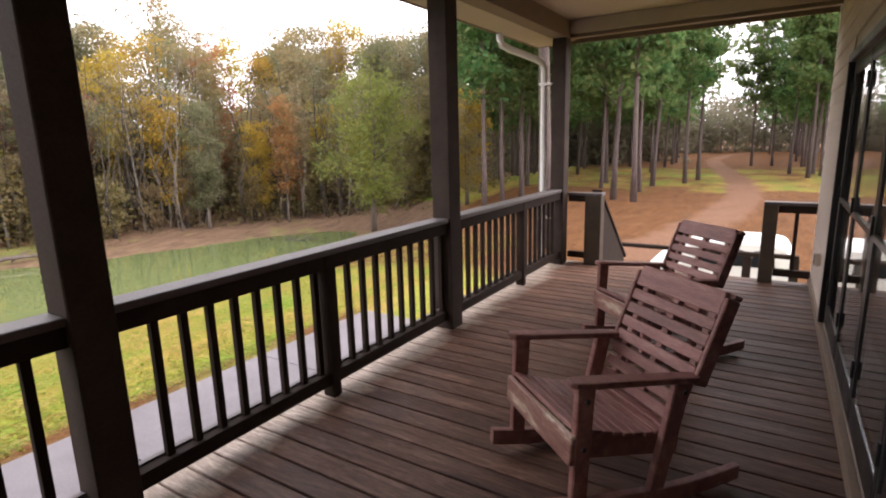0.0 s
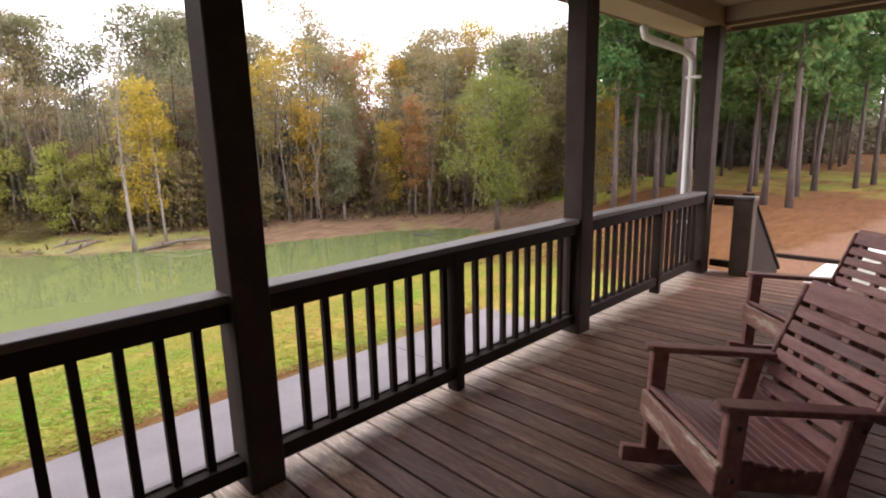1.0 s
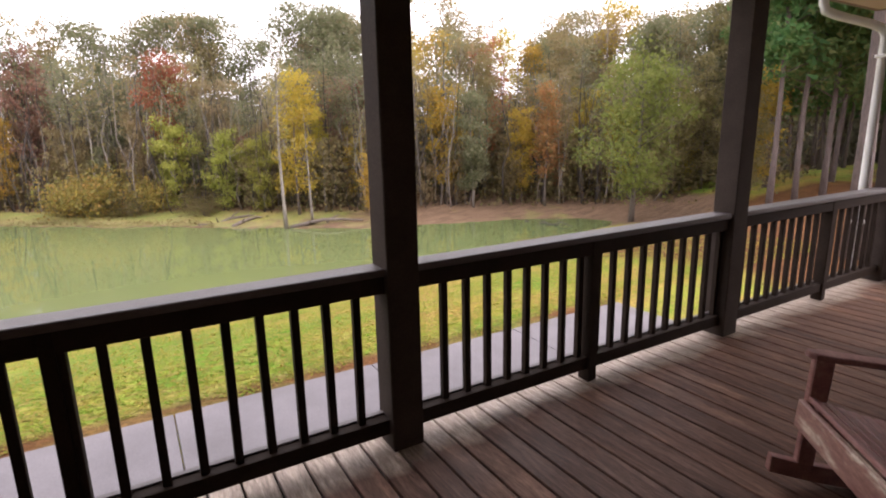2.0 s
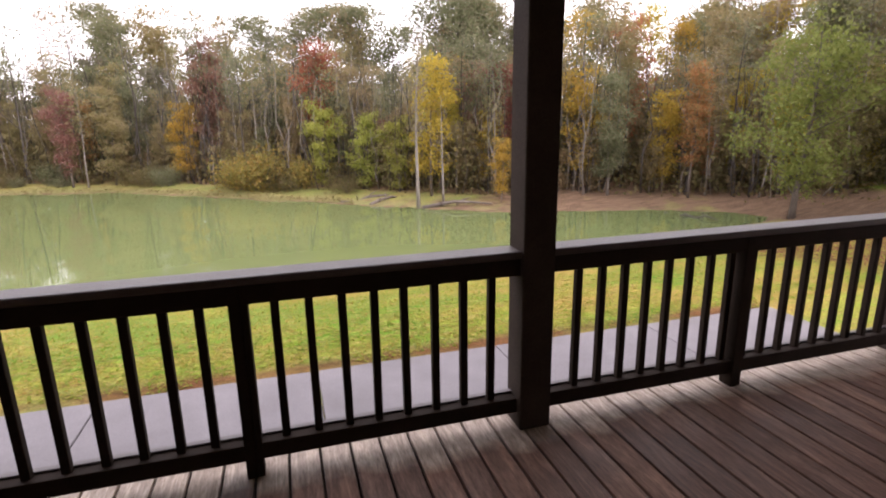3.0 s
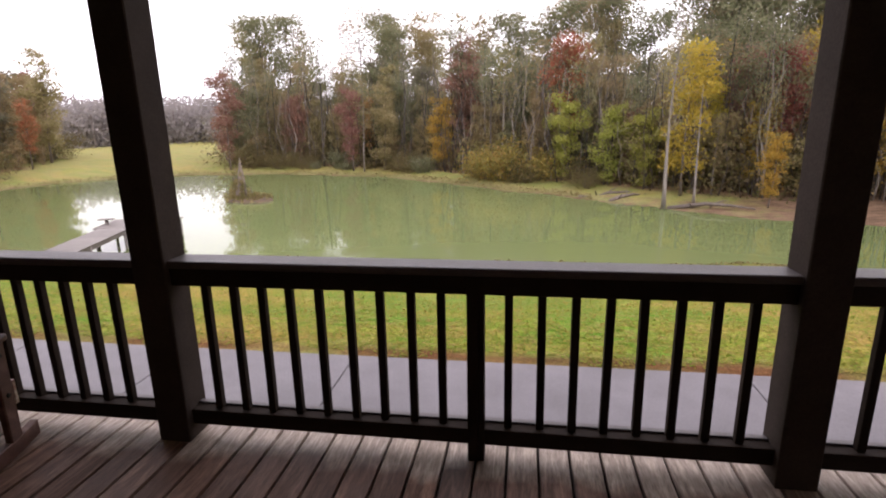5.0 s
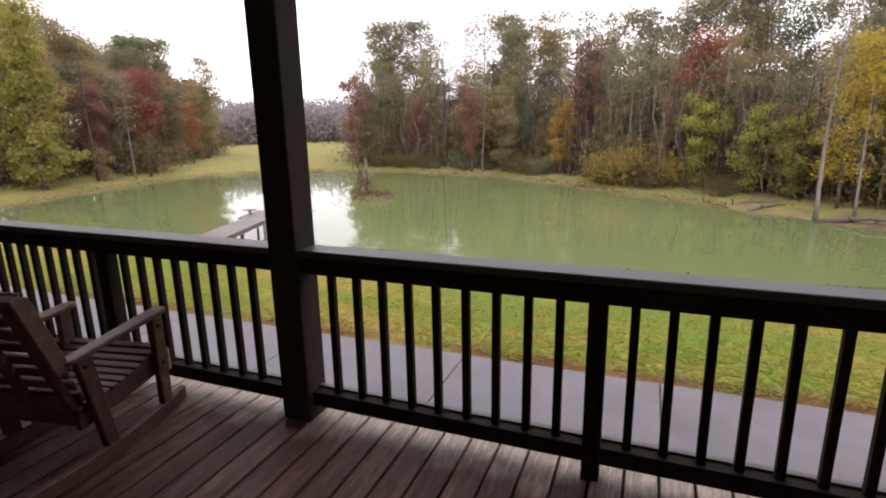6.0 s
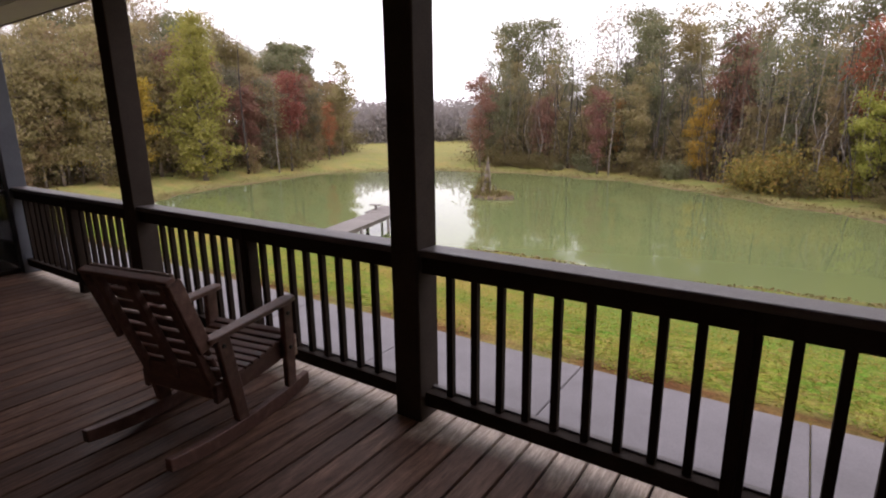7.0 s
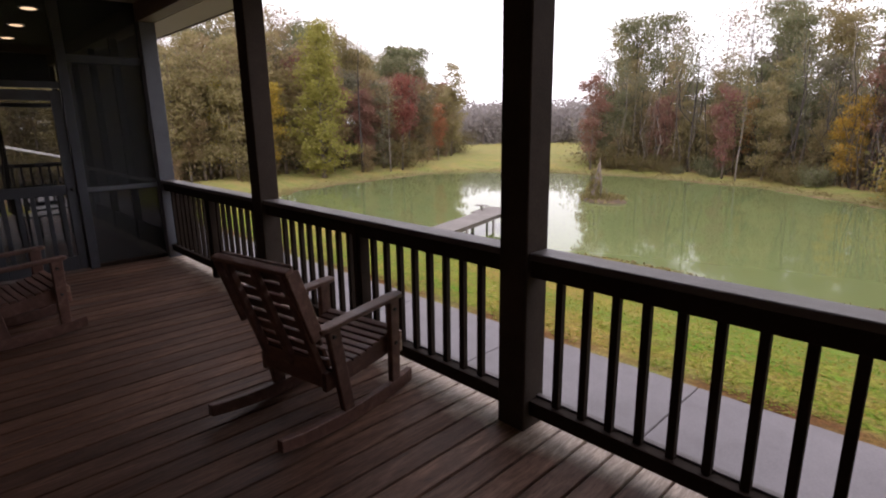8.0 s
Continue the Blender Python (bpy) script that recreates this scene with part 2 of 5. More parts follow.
# distance haze painted into the leaf colour of the farthest wood
HAZE_GREY = leaf_material("haze_grey_leaves", [(0.26, 0.235, 0.235), (0.30, 0.28, 0.27), (0.28, 0.255, 0.23), (0.32, 0.285, 0.285)], 0.0)
FRESH = leaf_material("fresh_green_leaves", [(0.17, 0.21, 0.055), (0.21, 0.245, 0.065), (0.25, 0.26, 0.08)], 0.0)
CYPRESS = leaf_material("yellow_green_sprays", [(0.24, 0.24, 0.06), (0.295, 0.28, 0.07), (0.335, 0.295, 0.09)], 0.0)
DEEP = leaf_material("deep_wood_leaves", [(0.18, 0.165, 0.12), (0.21, 0.205, 0.13), (0.20, 0.165, 0.125), (0.19, 0.205, 0.115)], 0.0)
GRASS = leaf_material("grass_blades", [(0.125, 0.23, 0.02), (0.205, 0.25, 0.03), (0.29, 0.25, 0.045), (0.34, 0.235, 0.068)], 0.0)
REED = leaf_material("dry_bank_grass", [(0.14, 0.12, 0.05), (0.20, 0.16, 0.07), (0.24, 0.19, 0.09), (0.13, 0.13, 0.04)], 0.0)


def glass_material(name, tint=(0.9, 0.93, 0.93), rough=0.02):
    m, n, b, nn, ln = nodes_of(name)
    b.inputs["Base Color"].default_value = (*tint, 1)
    b.inputs["Roughness"].default_value = rough
    b.inputs["Transmission Weight"].default_value = 1.0
    b.inputs["IOR"].default_value = 1.45
    return m


GLASS = glass_material("window_glass")
CAR_GLASS = surface("dark_car_glass", [(0.3, (0.015, 0.017, 0.02)), (0.7, (0.02, 0.022, 0.026))], 3, rough=0.12, grain_amt=0.0, bump_amt=0.0)


def water_material():
    m, n, b, nn, ln = nodes_of("green_pond_water")
    tint = noise_node(n, 0.06, 3, 0.5)
    r = ramp(n, [(0.3, (0.112, 0.142, 0.056)), (0.7, (0.138, 0.165, 0.066))])
    ln(tint.outputs[0], r.inputs[0])
    ln(r.outputs[0], b.inputs["Base Color"])
    b.inputs["Roughness"].default_value = 0.035
    b.inputs["IOR"].default_value = 1.33
    rip = noise_node(n, 2.2, 3, 0.5, stretch=(1.0, 0.5, 1))
    swell = noise_node(n, 0.5, 2, 0.5)
    add = nn("ShaderNodeMath")
    add.operation = "ADD"
    ln(rip.outputs[0], add.inputs[0])
    ln(swell.outputs[0], add.inputs[1])
    bump(n, b, add.outputs[0], 0.035, 0.02)
    return m


def screen_material(name, veil):
    """Insect screen: a fine dark mesh, seen as a part-clear veil."""
    m, n, b, nn, ln = nodes_of(name)
    b.inputs["Base Color"].default_value = (0.018, 0.022, 0.025, 1)
    b.inputs["Roughness"].default_value = 0.8
    clear = nn("ShaderNodeBsdfTransparent")
    mx = nn("ShaderNodeMixShader")
    mx.inputs[0].default_value = veil
    ln(clear.outputs[0], mx.inputs[1])
    ln(b.outputs[0], mx.inputs[2])
    ln(mx.outputs[0], n.nodes["Material Output"].inputs["Surface"])
    return m


WATER, SCREEN, DOOR_SCREEN = water_material(), screen_material("insect_screen", 0.62), screen_material("door_screen", 0.40)


def lamp_material():
    m, n, b, nn, ln = nodes_of("warm_lamp")
    b.inputs["Emission Color"].default_value = (1.0, 0.72, 0.42, 1)
    b.inputs["Emission Strength"].default_value = 3.0
    return m


LAMP = lamp_material()


# ---------------------------------------------------------------- mesh helpers
def finish(me, material, smooth=False):
    me.materials.append(material)
    if smooth:
        me.polygons.foreach_set("use_smooth", [True] * len(me.polygons))
    return me


def mesh_of(bm, name, material, smooth=False):
    bmesh.ops.recalc_face_normals(bm, faces=bm.faces)
    me = bpy.data.meshes.new(name)
    bm.to_mesh(me)
    bm.free()
    return finish(me, material, smooth)


def part(name, bm, material, parent=None, label="", smooth=False):
    ob = new(name, mesh_of(bm, name, material, smooth))
    if parent is not None:
        ob.parent = parent
    return tagged(ob, label) if label else ob


def piece(name, me, parent, m, label=""):
    """A part on mesh data that alike parts share."""
    ob = new(name, me)
    ob.parent, ob.matrix_basis = parent, m
    return tagged(ob, label) if label else ob


def box(bm, x0, x1, y0, y1, z0, z1, bev=0.004, m=None):
    made = bmesh.ops.create_cube(bm, size=1.0)["verts"]
    bmesh.ops.scale(bm, vec=(x1 - x0, y1 - y0, z1 - z0), verts=made)
    bmesh.ops.translate(bm, vec=((x0 + x1) / 2, (y0 + y1) / 2, (z0 + z1) / 2), verts=made)
    if bev:
        edges = list({e for v in made for e in v.link_edges})
        made = list({v for f in bmesh.ops.bevel(bm, geom=edges, offset=bev, segments=1, affect="EDGES")["faces"] for v in f.verts} | {v for v in made if v.is_valid})
    if m is not None:
        bmesh.ops.transform(bm, matrix=m, verts=[v for v in made if v.is_valid])
    return bm


def box_bm(*a, **k):
    return box(bmesh.new(), *a, **k)


def prism(outline, depth, bev=0.0):
    """An outline in x, z drawn out along y, centred."""
    bm = bmesh.new()
    a = [bm.verts.new((x, -depth / 2, z)) for x, z in outline]
    b = [bm.verts.new((x, depth / 2, z)) for x, z in outline]
    bm.faces.new(a)
    bm.faces.new(list(reversed(b)))
    for i in range(len(a)):
        j = (i + 1) % len(a)
        bm.faces.new((a[i], b[i], b[j], a[j]))
    bmesh.ops.recalc_face_normals(bm, faces=bm.faces)
    if bev:
        bmesh.ops.bevel(bm, geom=bm.edges[:], offset=bev, segments=1, affect="EDGES", clamp_overlap=True)
    return bm


def tube(points, radii, sides=8):
    """Lists of verts and faces of a tapered tube."""
    v, f = [], []
    pts = [Vector(p) for p in points]
    for i, p in enumerate(pts):
        d = (pts[min(i + 1, len(pts) - 1)] - pts[max(i - 1, 0)]).normalized()
        s = d.cross(Vector((0.31, 0.95, 0.02))).normalized()
        u = s.cross(d)
        for k in range(sides):
            a = 2 * math.pi * k / sides
            v.append(p + (s * math.cos(a) + u * math.sin(a)) * radii[i])
    for i in range(len(pts) - 1):
        for k in range(sides):
            l = (k + 1) % sides
            f.append((i * sides + k, i * sides + l, (i + 1) * sides + l, (i + 1) * sides + k))
    f.append(tuple(range(sides - 1, -1, -1)))
    f.append(tuple((len(pts) - 1) * sides + k for k in range(sides)))
    return v, f


def join_tubes(tubes):
    v, f = [], []
    for a, b in tubes:
        f += [tuple(i + len(v) for i in q) for q in b]
        v += [tuple(p) for p in a]
    return v, f


def data_mesh(name, v, f, material, smooth=False):
    me = bpy.data.meshes.new(name)
    me.from_pydata(v, [], f)
    return finish(me, material, smooth)


def empty(name, label, category, group="", kind=""):
    return tagged(new(name), label, category, group, kind)


# ---------------------------------------------------------------- porch plan
YF, PW = 2.505, 0.178                     # inner face and width of the posts
POST_R = [-6.47, -3.705, -0.797, 2.242, 5.140, 7.95]
CAP_Z, SOFFIT, CEIL = 0.996, 2.85, 3.06
X_END, X_SCREEN, X_BACK = 8.13, -6.60, -12.6
WALL_Y, EDGE_Y = -0.22, 2.80
GROUND_Z, WATER_Z = -1.3, -3.3


def make_floor():
    bm = box_bm(X_BACK, X_END - 0.02, WALL_Y + 0.01, EDGE_Y - 0.05, -0.30, -0.032, bev=0)
    floor = part("floor", bm, DARK_PAINT)
    tagged(floor, "brown-stained wooden porch deck of worn boards", "deck", kind="structure")
    return floor


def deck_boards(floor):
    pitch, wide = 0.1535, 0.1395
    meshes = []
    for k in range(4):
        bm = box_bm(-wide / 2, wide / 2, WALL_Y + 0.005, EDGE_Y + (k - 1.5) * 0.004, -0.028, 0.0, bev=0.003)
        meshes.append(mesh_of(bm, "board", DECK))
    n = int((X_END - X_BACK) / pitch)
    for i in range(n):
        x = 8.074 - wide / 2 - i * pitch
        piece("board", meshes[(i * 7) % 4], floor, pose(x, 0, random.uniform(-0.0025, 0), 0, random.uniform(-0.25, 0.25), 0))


def make_post(right, paint=POST_PAINT, label="dark brown painted square wooden porch post", tall=SOFFIT):
    post = empty("porch_post", label, "post", "porch posts")
    post.location = (right - PW / 2, YF + PW / 2, 0)
    h = PW / 2
    part("shaft", box_bm(-h, h, -h, h, 0, tall, bev=0.006), paint, post)
    return post


BAL = mesh_of(box_bm(-0.019, 0.019, -0.019, 0.019, 0, CAP_Z - 0.13 - 0.17, bev=0.003), "baluster", DARK_PAINT)


def make_railing(x0, x1, mid, runs=()):
    """One bay of railing between two posts, with a short post at mid."""
    rail = empty("porch_railing", "dark brown wooden railing with square balusters", "railing", "porch railings")
    rail.location = ((x0 + x1) / 2, YF + PW / 2, 0)
    c, a, b = (x0 + x1) / 2, x0 - (x0 + x1) / 2, x1 - (x0 + x1) / 2
    m = mid - c
    part("cap_board", box_bm(a + 0.001, b - 0.001, -0.074, 0.074, CAP_Z - 0.038, CAP_Z, bev=0.005), CAP_WOOD, rail, "weathered greyish cap board")
    part("top_rail", box_bm(a, b, -0.056, -0.018, CAP_Z - 0.130, CAP_Z - 0.040, bev=0.003), DARK_PAINT, rail)
    part("top_rail_back", box_bm(a, b, 0.021, 0.056, CAP_Z - 0.130, CAP_Z - 0.040, bev=0.003), DARK_PAINT, rail)
    part("bottom_rail", box_bm(a, b, -0.045, 0.045, 0.088, 0.172, bev=0.003), DARK_PAINT, rail)
    # added pale strip: skylight on the weathered rail top, put into its colour
    part("bottom_ledge", box_bm(a, b, 0.0205, 0.052, 0.1725, 0.184, bev=0.002), CAP_WOOD, rail, "pale strip added for the weathered, skylit bottom rail")
    part("middle_post", box_bm(m - 0.040, m + 0.012, -0.062, 0.036, 0.0, CAP_Z - 0.042, bev=0.004), DARK_PAINT, rail)
    part("middle_post", box_bm(m + 0.013, m + 0.040, -0.055, 0.030, 0.0, CAP_Z - 0.042, bev=0.004), DARK_PAINT, rail)
    for first, n, pitch in runs or ((x0 + 0.125, round((m - a - 0.05) / 0.146) - 1, 0.146), (mid + 0.142, round((b - m - 0.05) / 0.146) - 1, 0.146)):
        for i in range(n):
            piece("baluster", BAL, rail, pose(first + i * pitch - c + random.uniform(-0.003, 0.003), 0, 0.172, random.uniform(-0.2, 0.2), random.uniform(-0.3, 0.3), 0))
    return rail


def make_ceiling():
    bm = box_bm(X_SCREEN + 0.01, X_END - 0.10, WALL_Y, YF - 0.001, CEIL, CEIL + 0.06, bev=0)
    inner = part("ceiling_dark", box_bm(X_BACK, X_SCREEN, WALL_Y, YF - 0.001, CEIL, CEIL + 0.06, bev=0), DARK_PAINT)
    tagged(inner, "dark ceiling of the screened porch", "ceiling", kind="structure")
    tagged(part("ceiling", bm, CEILING), "beige painted flat porch ceiling", "ceiling", kind="structure")
    bm = box_bm(X_BACK, X_END + 0.12, YF + PW + 0.004, 3.06, SOFFIT, SOFFIT + 0.03, bev=0)
    tagged(part("soffit", bm, CEILING), "beige painted roof soffit over the railing", "soffit", kind="structure")
    bm = box_bm(X_BACK, X_END + 0.18, WALL_Y - 0.4, 3.08, CEIL + 0.08, CEIL + 0.16, bev=0)
    tagged(part("roof", bm, BEAM), "plain porch roof above the ceiling", "roof", kind="structure")


def make_beams():
    beam = part("header_beam", box_bm(X_BACK, X_END, YF + 0.001, YF + PW, SOFFIT + 0.001, CEIL + 0.06, bev=0.004), BEAM)
    tagged(beam, "brown painted header beam over the porch posts", "beam", kind="structure")
    beam = part("end_beam", box_bm(X_END - PW - 0.06, X_END - 0.08, WALL_Y, YF - 0.002, SOFFIT + 0.05, CEIL - 0.002, bev=0.004), CEILING)
    part("lower_trim", box_bm(X_END - PW - 0.03, X_END - 0.10, WALL_Y, YF - 0.004, SOFFIT + 0.004, SOFFIT + 0.048, bev=0.003), BEAM, beam, "darker brown trim strip")
    tagged(beam, "beige beam across the open end of the porch", "beam", kind="structure")
    fascia = part("fascia", box_bm(X_BACK, X_END + 0.16, 3.062, 3.09, SOFFIT - 0.01, CEIL + 0.08, bev=0.003), BEAM)
    part("end_board", box_bm(X_END + 0.122, X_END + 0.15, WALL_Y, 3.06, SOFFIT - 0.01, CEIL + 0.08, bev=0.003), BEAM, fascia)
    tagged(fascia, "brown painted fascia boards along the roof edge", "fascia", kind="structure")


def make_downspout():
    spout = empty("downspout", "white metal gutter downspout beside the corner post", "downspout")
    spout.location = (7.82, 2.76, 0)
    pts = [(-0.75, 0.30, 2.93), (-0.75, 0.30, 2.80), (-0.72, 0.29, 2.73), (-0.60, 0.24, 2.69), (-0.20, 0.10, 2.62), (-0.08, 0.05, 2.58), (-0.03, 0.03, 2.50), (-0.03, 0.03, 1.2), (-0.03, 0.03, -1.25)]
    v, f = tube(pts, [0.042] * len(pts), 10)
    ob = new("pipe", data_mesh("pipe", v, f, WHITE_PAINT, True))
    ob.parent = spout
    for z in (2.3, 0.6):
        part("strap", box_bm(-0.085, 0.025, -0.09, 0.08, z, z + 0.03, bev=0.004), WHITE_PAINT, spout)
    gutter = part("gutter", box_bm(X_BACK, X_END + 0.1, 3.094, 3.19, SOFFIT + 0.10, SOFFIT + 0.21, bev=0.02), WHITE_PAINT)
    tagged(gutter, "white metal gutter along the roof edge", "gutter")


def make_house_wall():
    wall = part("wall_south", box_bm(X_BACK, 8.25, WALL_Y - 0.30, WALL_Y - 0.02, GROUND_Z - 0.2, CEIL + 0.1, bev=0), SIDING)
    bmesh_cut(wall)
    tagged(wall, "beige lap-sided house wall beside the deck", "wall", kind="structure")
    # unseen stretch of wall, its brown chosen to cut light bounced onto the porch
    plain = part("wall_west", box_bm(X_BACK, DOOR_X0, WALL_Y - 0.30, WALL_Y - 0.02, GROUND_Z - 0.2, CEIL + 0.1, bev=0), BEAM)
    tagged(plain, "unseen house wall behind the deck, browned to cut bounced light", "wall", kind="structure")
    base = part("baseboard", box_bm(X_SCREEN, 8.24, WALL_Y - 0.018, WALL_Y + 0.02, 0.002, 0.09, bev=0.004), TRIM)
    tagged(base, "tan wooden baseboard along the house wall", "baseboard", kind="structure")
    return wall


DOOR_X0, DOOR_X1, DOOR_Z0, DOOR_Z1 = 2.75, 6.33, 0.10, 2.14


def bmesh_cut(wall):
    """Take the glazed-door opening out of the wall."""
    bm = bmesh.new()
    y0, y1, zt, zb = WALL_Y - 0.30, WALL_Y - 0.02, CEIL + 0.1, GROUND_Z - 0.2
    box(bm, DOOR_X1, 8.25, y0, y1, zb, zt, bev=0)
    box(bm, DOOR_X0, DOOR_X1, y0, y1, DOOR_Z1, zt, bev=0)
    box(bm, DOOR_X0, DOOR_X1, y0, y1, zb, DOOR_Z0, bev=0)
    bm.to_mesh(wall.data)
    bm.free()


def siding_boards(wall):
    z = 0.09
    lengths = {}
    while z < CEIL:
        top = min(z + 0.155, CEIL)
        for x0, x1 in ((DOOR_X1 + 0.065, 8.25),) if z < DOOR_Z1 + 0.06 else ((DOOR_X0 - 0.06, 8.25),):
            key = (round(x1 - x0, 3), round(top - z, 3))
            if key not in lengths:
                bm = bmesh.new()
                prof = [(-0.016, 0.0), (-0.001, 0.0), (-0.001, 0.012), (-0.010, top - z), (-0.016, top - z)]
                a = [bm.verts.new((0, y, zz)) for y, zz in prof]
                b = [bm.verts.new((x1 - x0, y, zz)) for y, zz in prof]
                bm.faces.new(a), bm.faces.new(list(reversed(b)))
                for i in range(5):
                    bm.faces.new((a[i], a[(i + 1) % 5], b[(i + 1) % 5], b[i]))
                lengths[key] = mesh_of(bm, "siding_board", SIDING)
            piece("siding_board", lengths[key], wall, pose(x0, WALL_Y, z))
        z += 0.15


def make_glass_doors():
    """A run of dark-framed glazed doors in the house wall."""
    n = 4
    w = (DOOR_X1 - DOOR_X0) / n
    for i in range(n):
        x0 = DOOR_X0 + i * w
        door = empty("door_%d" % (i + 1), "closed dark-framed glass door reflecting the porch", "door", "glazed doors", "structure")
        door.location = (x0, WALL_Y - 0.03, DOOR_Z0)
        h, s = DOOR_Z1 - DOOR_Z0, 0.05
        part("stile", box_bm(0.003, s, -0.03, 0.008, 0, h, bev=0.004), DARK_METAL, door)
        part("stile", box_bm(w - s, w - 0.003, -0.03, 0.008, 0, h, bev=0.004), DARK_METAL, door)
        part("top_rail", box_bm(s + 0.001, w - s - 0.001, -0.03, 0.008, h - 0.09, h, bev=0.004), DARK_METAL, door)
        part("bottom_rail", box_bm(s + 0.001, w - s - 0.001, -0.03, 0.008, 0, 0.16, bev=0.004), DARK_METAL, door)
        part("mid_rail", box_bm(s + 0.001, w - s - 0.001, -0.022, 0.012, 1.00, 1.035, bev=0.003), DARK_METAL, door)
        for z0, z1 in ((0.162, 0.998), (1.037, h - 0.092)):
            p = part("pane", box_bm(s + 0.002, w - s - 0.002, -0.008, 0.0, z0, z1, bev=0), GLASS, door)
            p.visible_shadow = False
        for z in (0.25, 1.02, 1.80):
            part("hinge", box_bm(w - 0.02, w + 0.012, 0.009, 0.022, z, z + 0.10, bev=0.003), DARK_METAL, door)
    outlet = empty("wall_outlet", "small pale outdoor outlet box on the house wall", "outlet")
    outlet.location = (7.05, WALL_Y, 0.42)
    part("box", box_bm(-0.04, 0.04, 0.001, 0.045, 0, 0.12, bev=0.008), CEILING, outlet)
    part("cover", box_bm(-0.033, 0.033, 0.046, 0.056, 0.01, 0.11, bev=0.005), TRIM, outlet)
    frame_ = empty("door_trim", "dark trim round the glazed doors", "trim", kind="structure")
    part("jamb", box_bm(DOOR_X1 + 0.002, DOOR_X1 + 0.06, WALL_Y - 0.10, WALL_Y + 0.022, 0.095, DOOR_Z1 + 0.06, bev=0.004), DARK_METAL, frame_)
    part("jamb", box_bm(DOOR_X0 - 0.06, DOOR_X0 - 0.002, WALL_Y - 0.10, WALL_Y + 0.022, 0.095, DOOR_Z1 + 0.06, bev=0.004), DARK_METAL, frame_)
    part("head", box_bm(DOOR_X0, DOOR_X1, WALL_Y - 0.10, WALL_Y + 0.022, DOOR_Z1 + 0.002, DOOR_Z1 + 0.06, bev=0.004), DARK_METAL, frame_)
    # plain dim room behind the glass
    bm = bmesh.new()
    box(bm, DOOR_X0 - 0.5, DOOR_X1 + 0.5, -3.6, -3.5, -0.1, 3.0, bev=0)
    box(bm, DOOR_X0 - 0.6, DOOR_X0 - 0.5, -3.6, WALL_Y - 0.32, -0.1, 3.0, bev=0)
    box(bm, DOOR_X1 + 0.5, DOOR_X1 + 0.6, -3.6, WALL_Y - 0.32, -0.1, 3.0, bev=0)
    box(bm, DOOR_X0 - 0.6, DOOR_X1 + 0.6, -3.6, WALL_Y - 0.32, -0.2, -0.1, bev=0)
    box(bm, DOOR_X0 - 0.6, DOOR_X1 + 0.6, -3.6, WALL_Y - 0.32, 3.0, 3.1, bev=0)
    tagged(part("wall_inside", bm, BEAM), "plain dim room walls behind the glass doors", "wall", kind="structure")


def make_end_rails():
    """Short railings at the open end, with the newel posts of the stair."""
    x = 8.0
    newel = empty("newel_post", "dark brown wooden newel post at the stair head", "post", "newel posts")
    newel.location = (x, 2.16, 0)
    part("shaft", box_bm(-0.08, 0.08, -0.105, 0.105, 0, 0.90, bev=0.006), NEWEL_PAINT, newel)
    part("cap", box_bm(-0.09, 0.09, -0.115, 0.115, 0.902, 0.94, bev=0.005), CAP_WOOD, newel)
    post = empty("newel_post", "dark brown wooden newel post at the stair head", "post", "newel posts")
    post.location = (x, 0.21, 0)
    part("shaft", box_bm(-0.07, 0.07, -0.07, 0.07, 0, 0.862, bev=0.006), NEWEL_PAINT, post)
    for y0, y1, z in ((2.267, YF - 0.002, 0.94), (WALL_Y + 0.012, 0.138, 0.90)):
        rail = empty("end_railing", "short dark brown wooden railing at the deck end", "railing", "end railings")
        rail.location = (x, (y0 + y1) / 2, 0)
        h = (y1 - y0) / 2
        part("cap_board", box_bm(-0.07, 0.07, -h, h + (0.14 if z < 0.92 else 0), z - 0.036, z, bev=0.004), CAP_WOOD, rail)
        part("top_rail", box_bm(-0.02, 0.02, -h, h, z - 0.12, z - 0.038, bev=0.003), DARK_PAINT, rail)
        part("bottom_rail", box_bm(-0.03, 0.03, -h, h, 0.07, 0.15, bev=0.003), DARK_PAINT, rail)
        if z < 0.92:
            part("baluster", box_bm(-0.019, 0.019, -0.019, 0.019, 0.152, z - 0.122, bev=0.003), DARK_PAINT, rail)


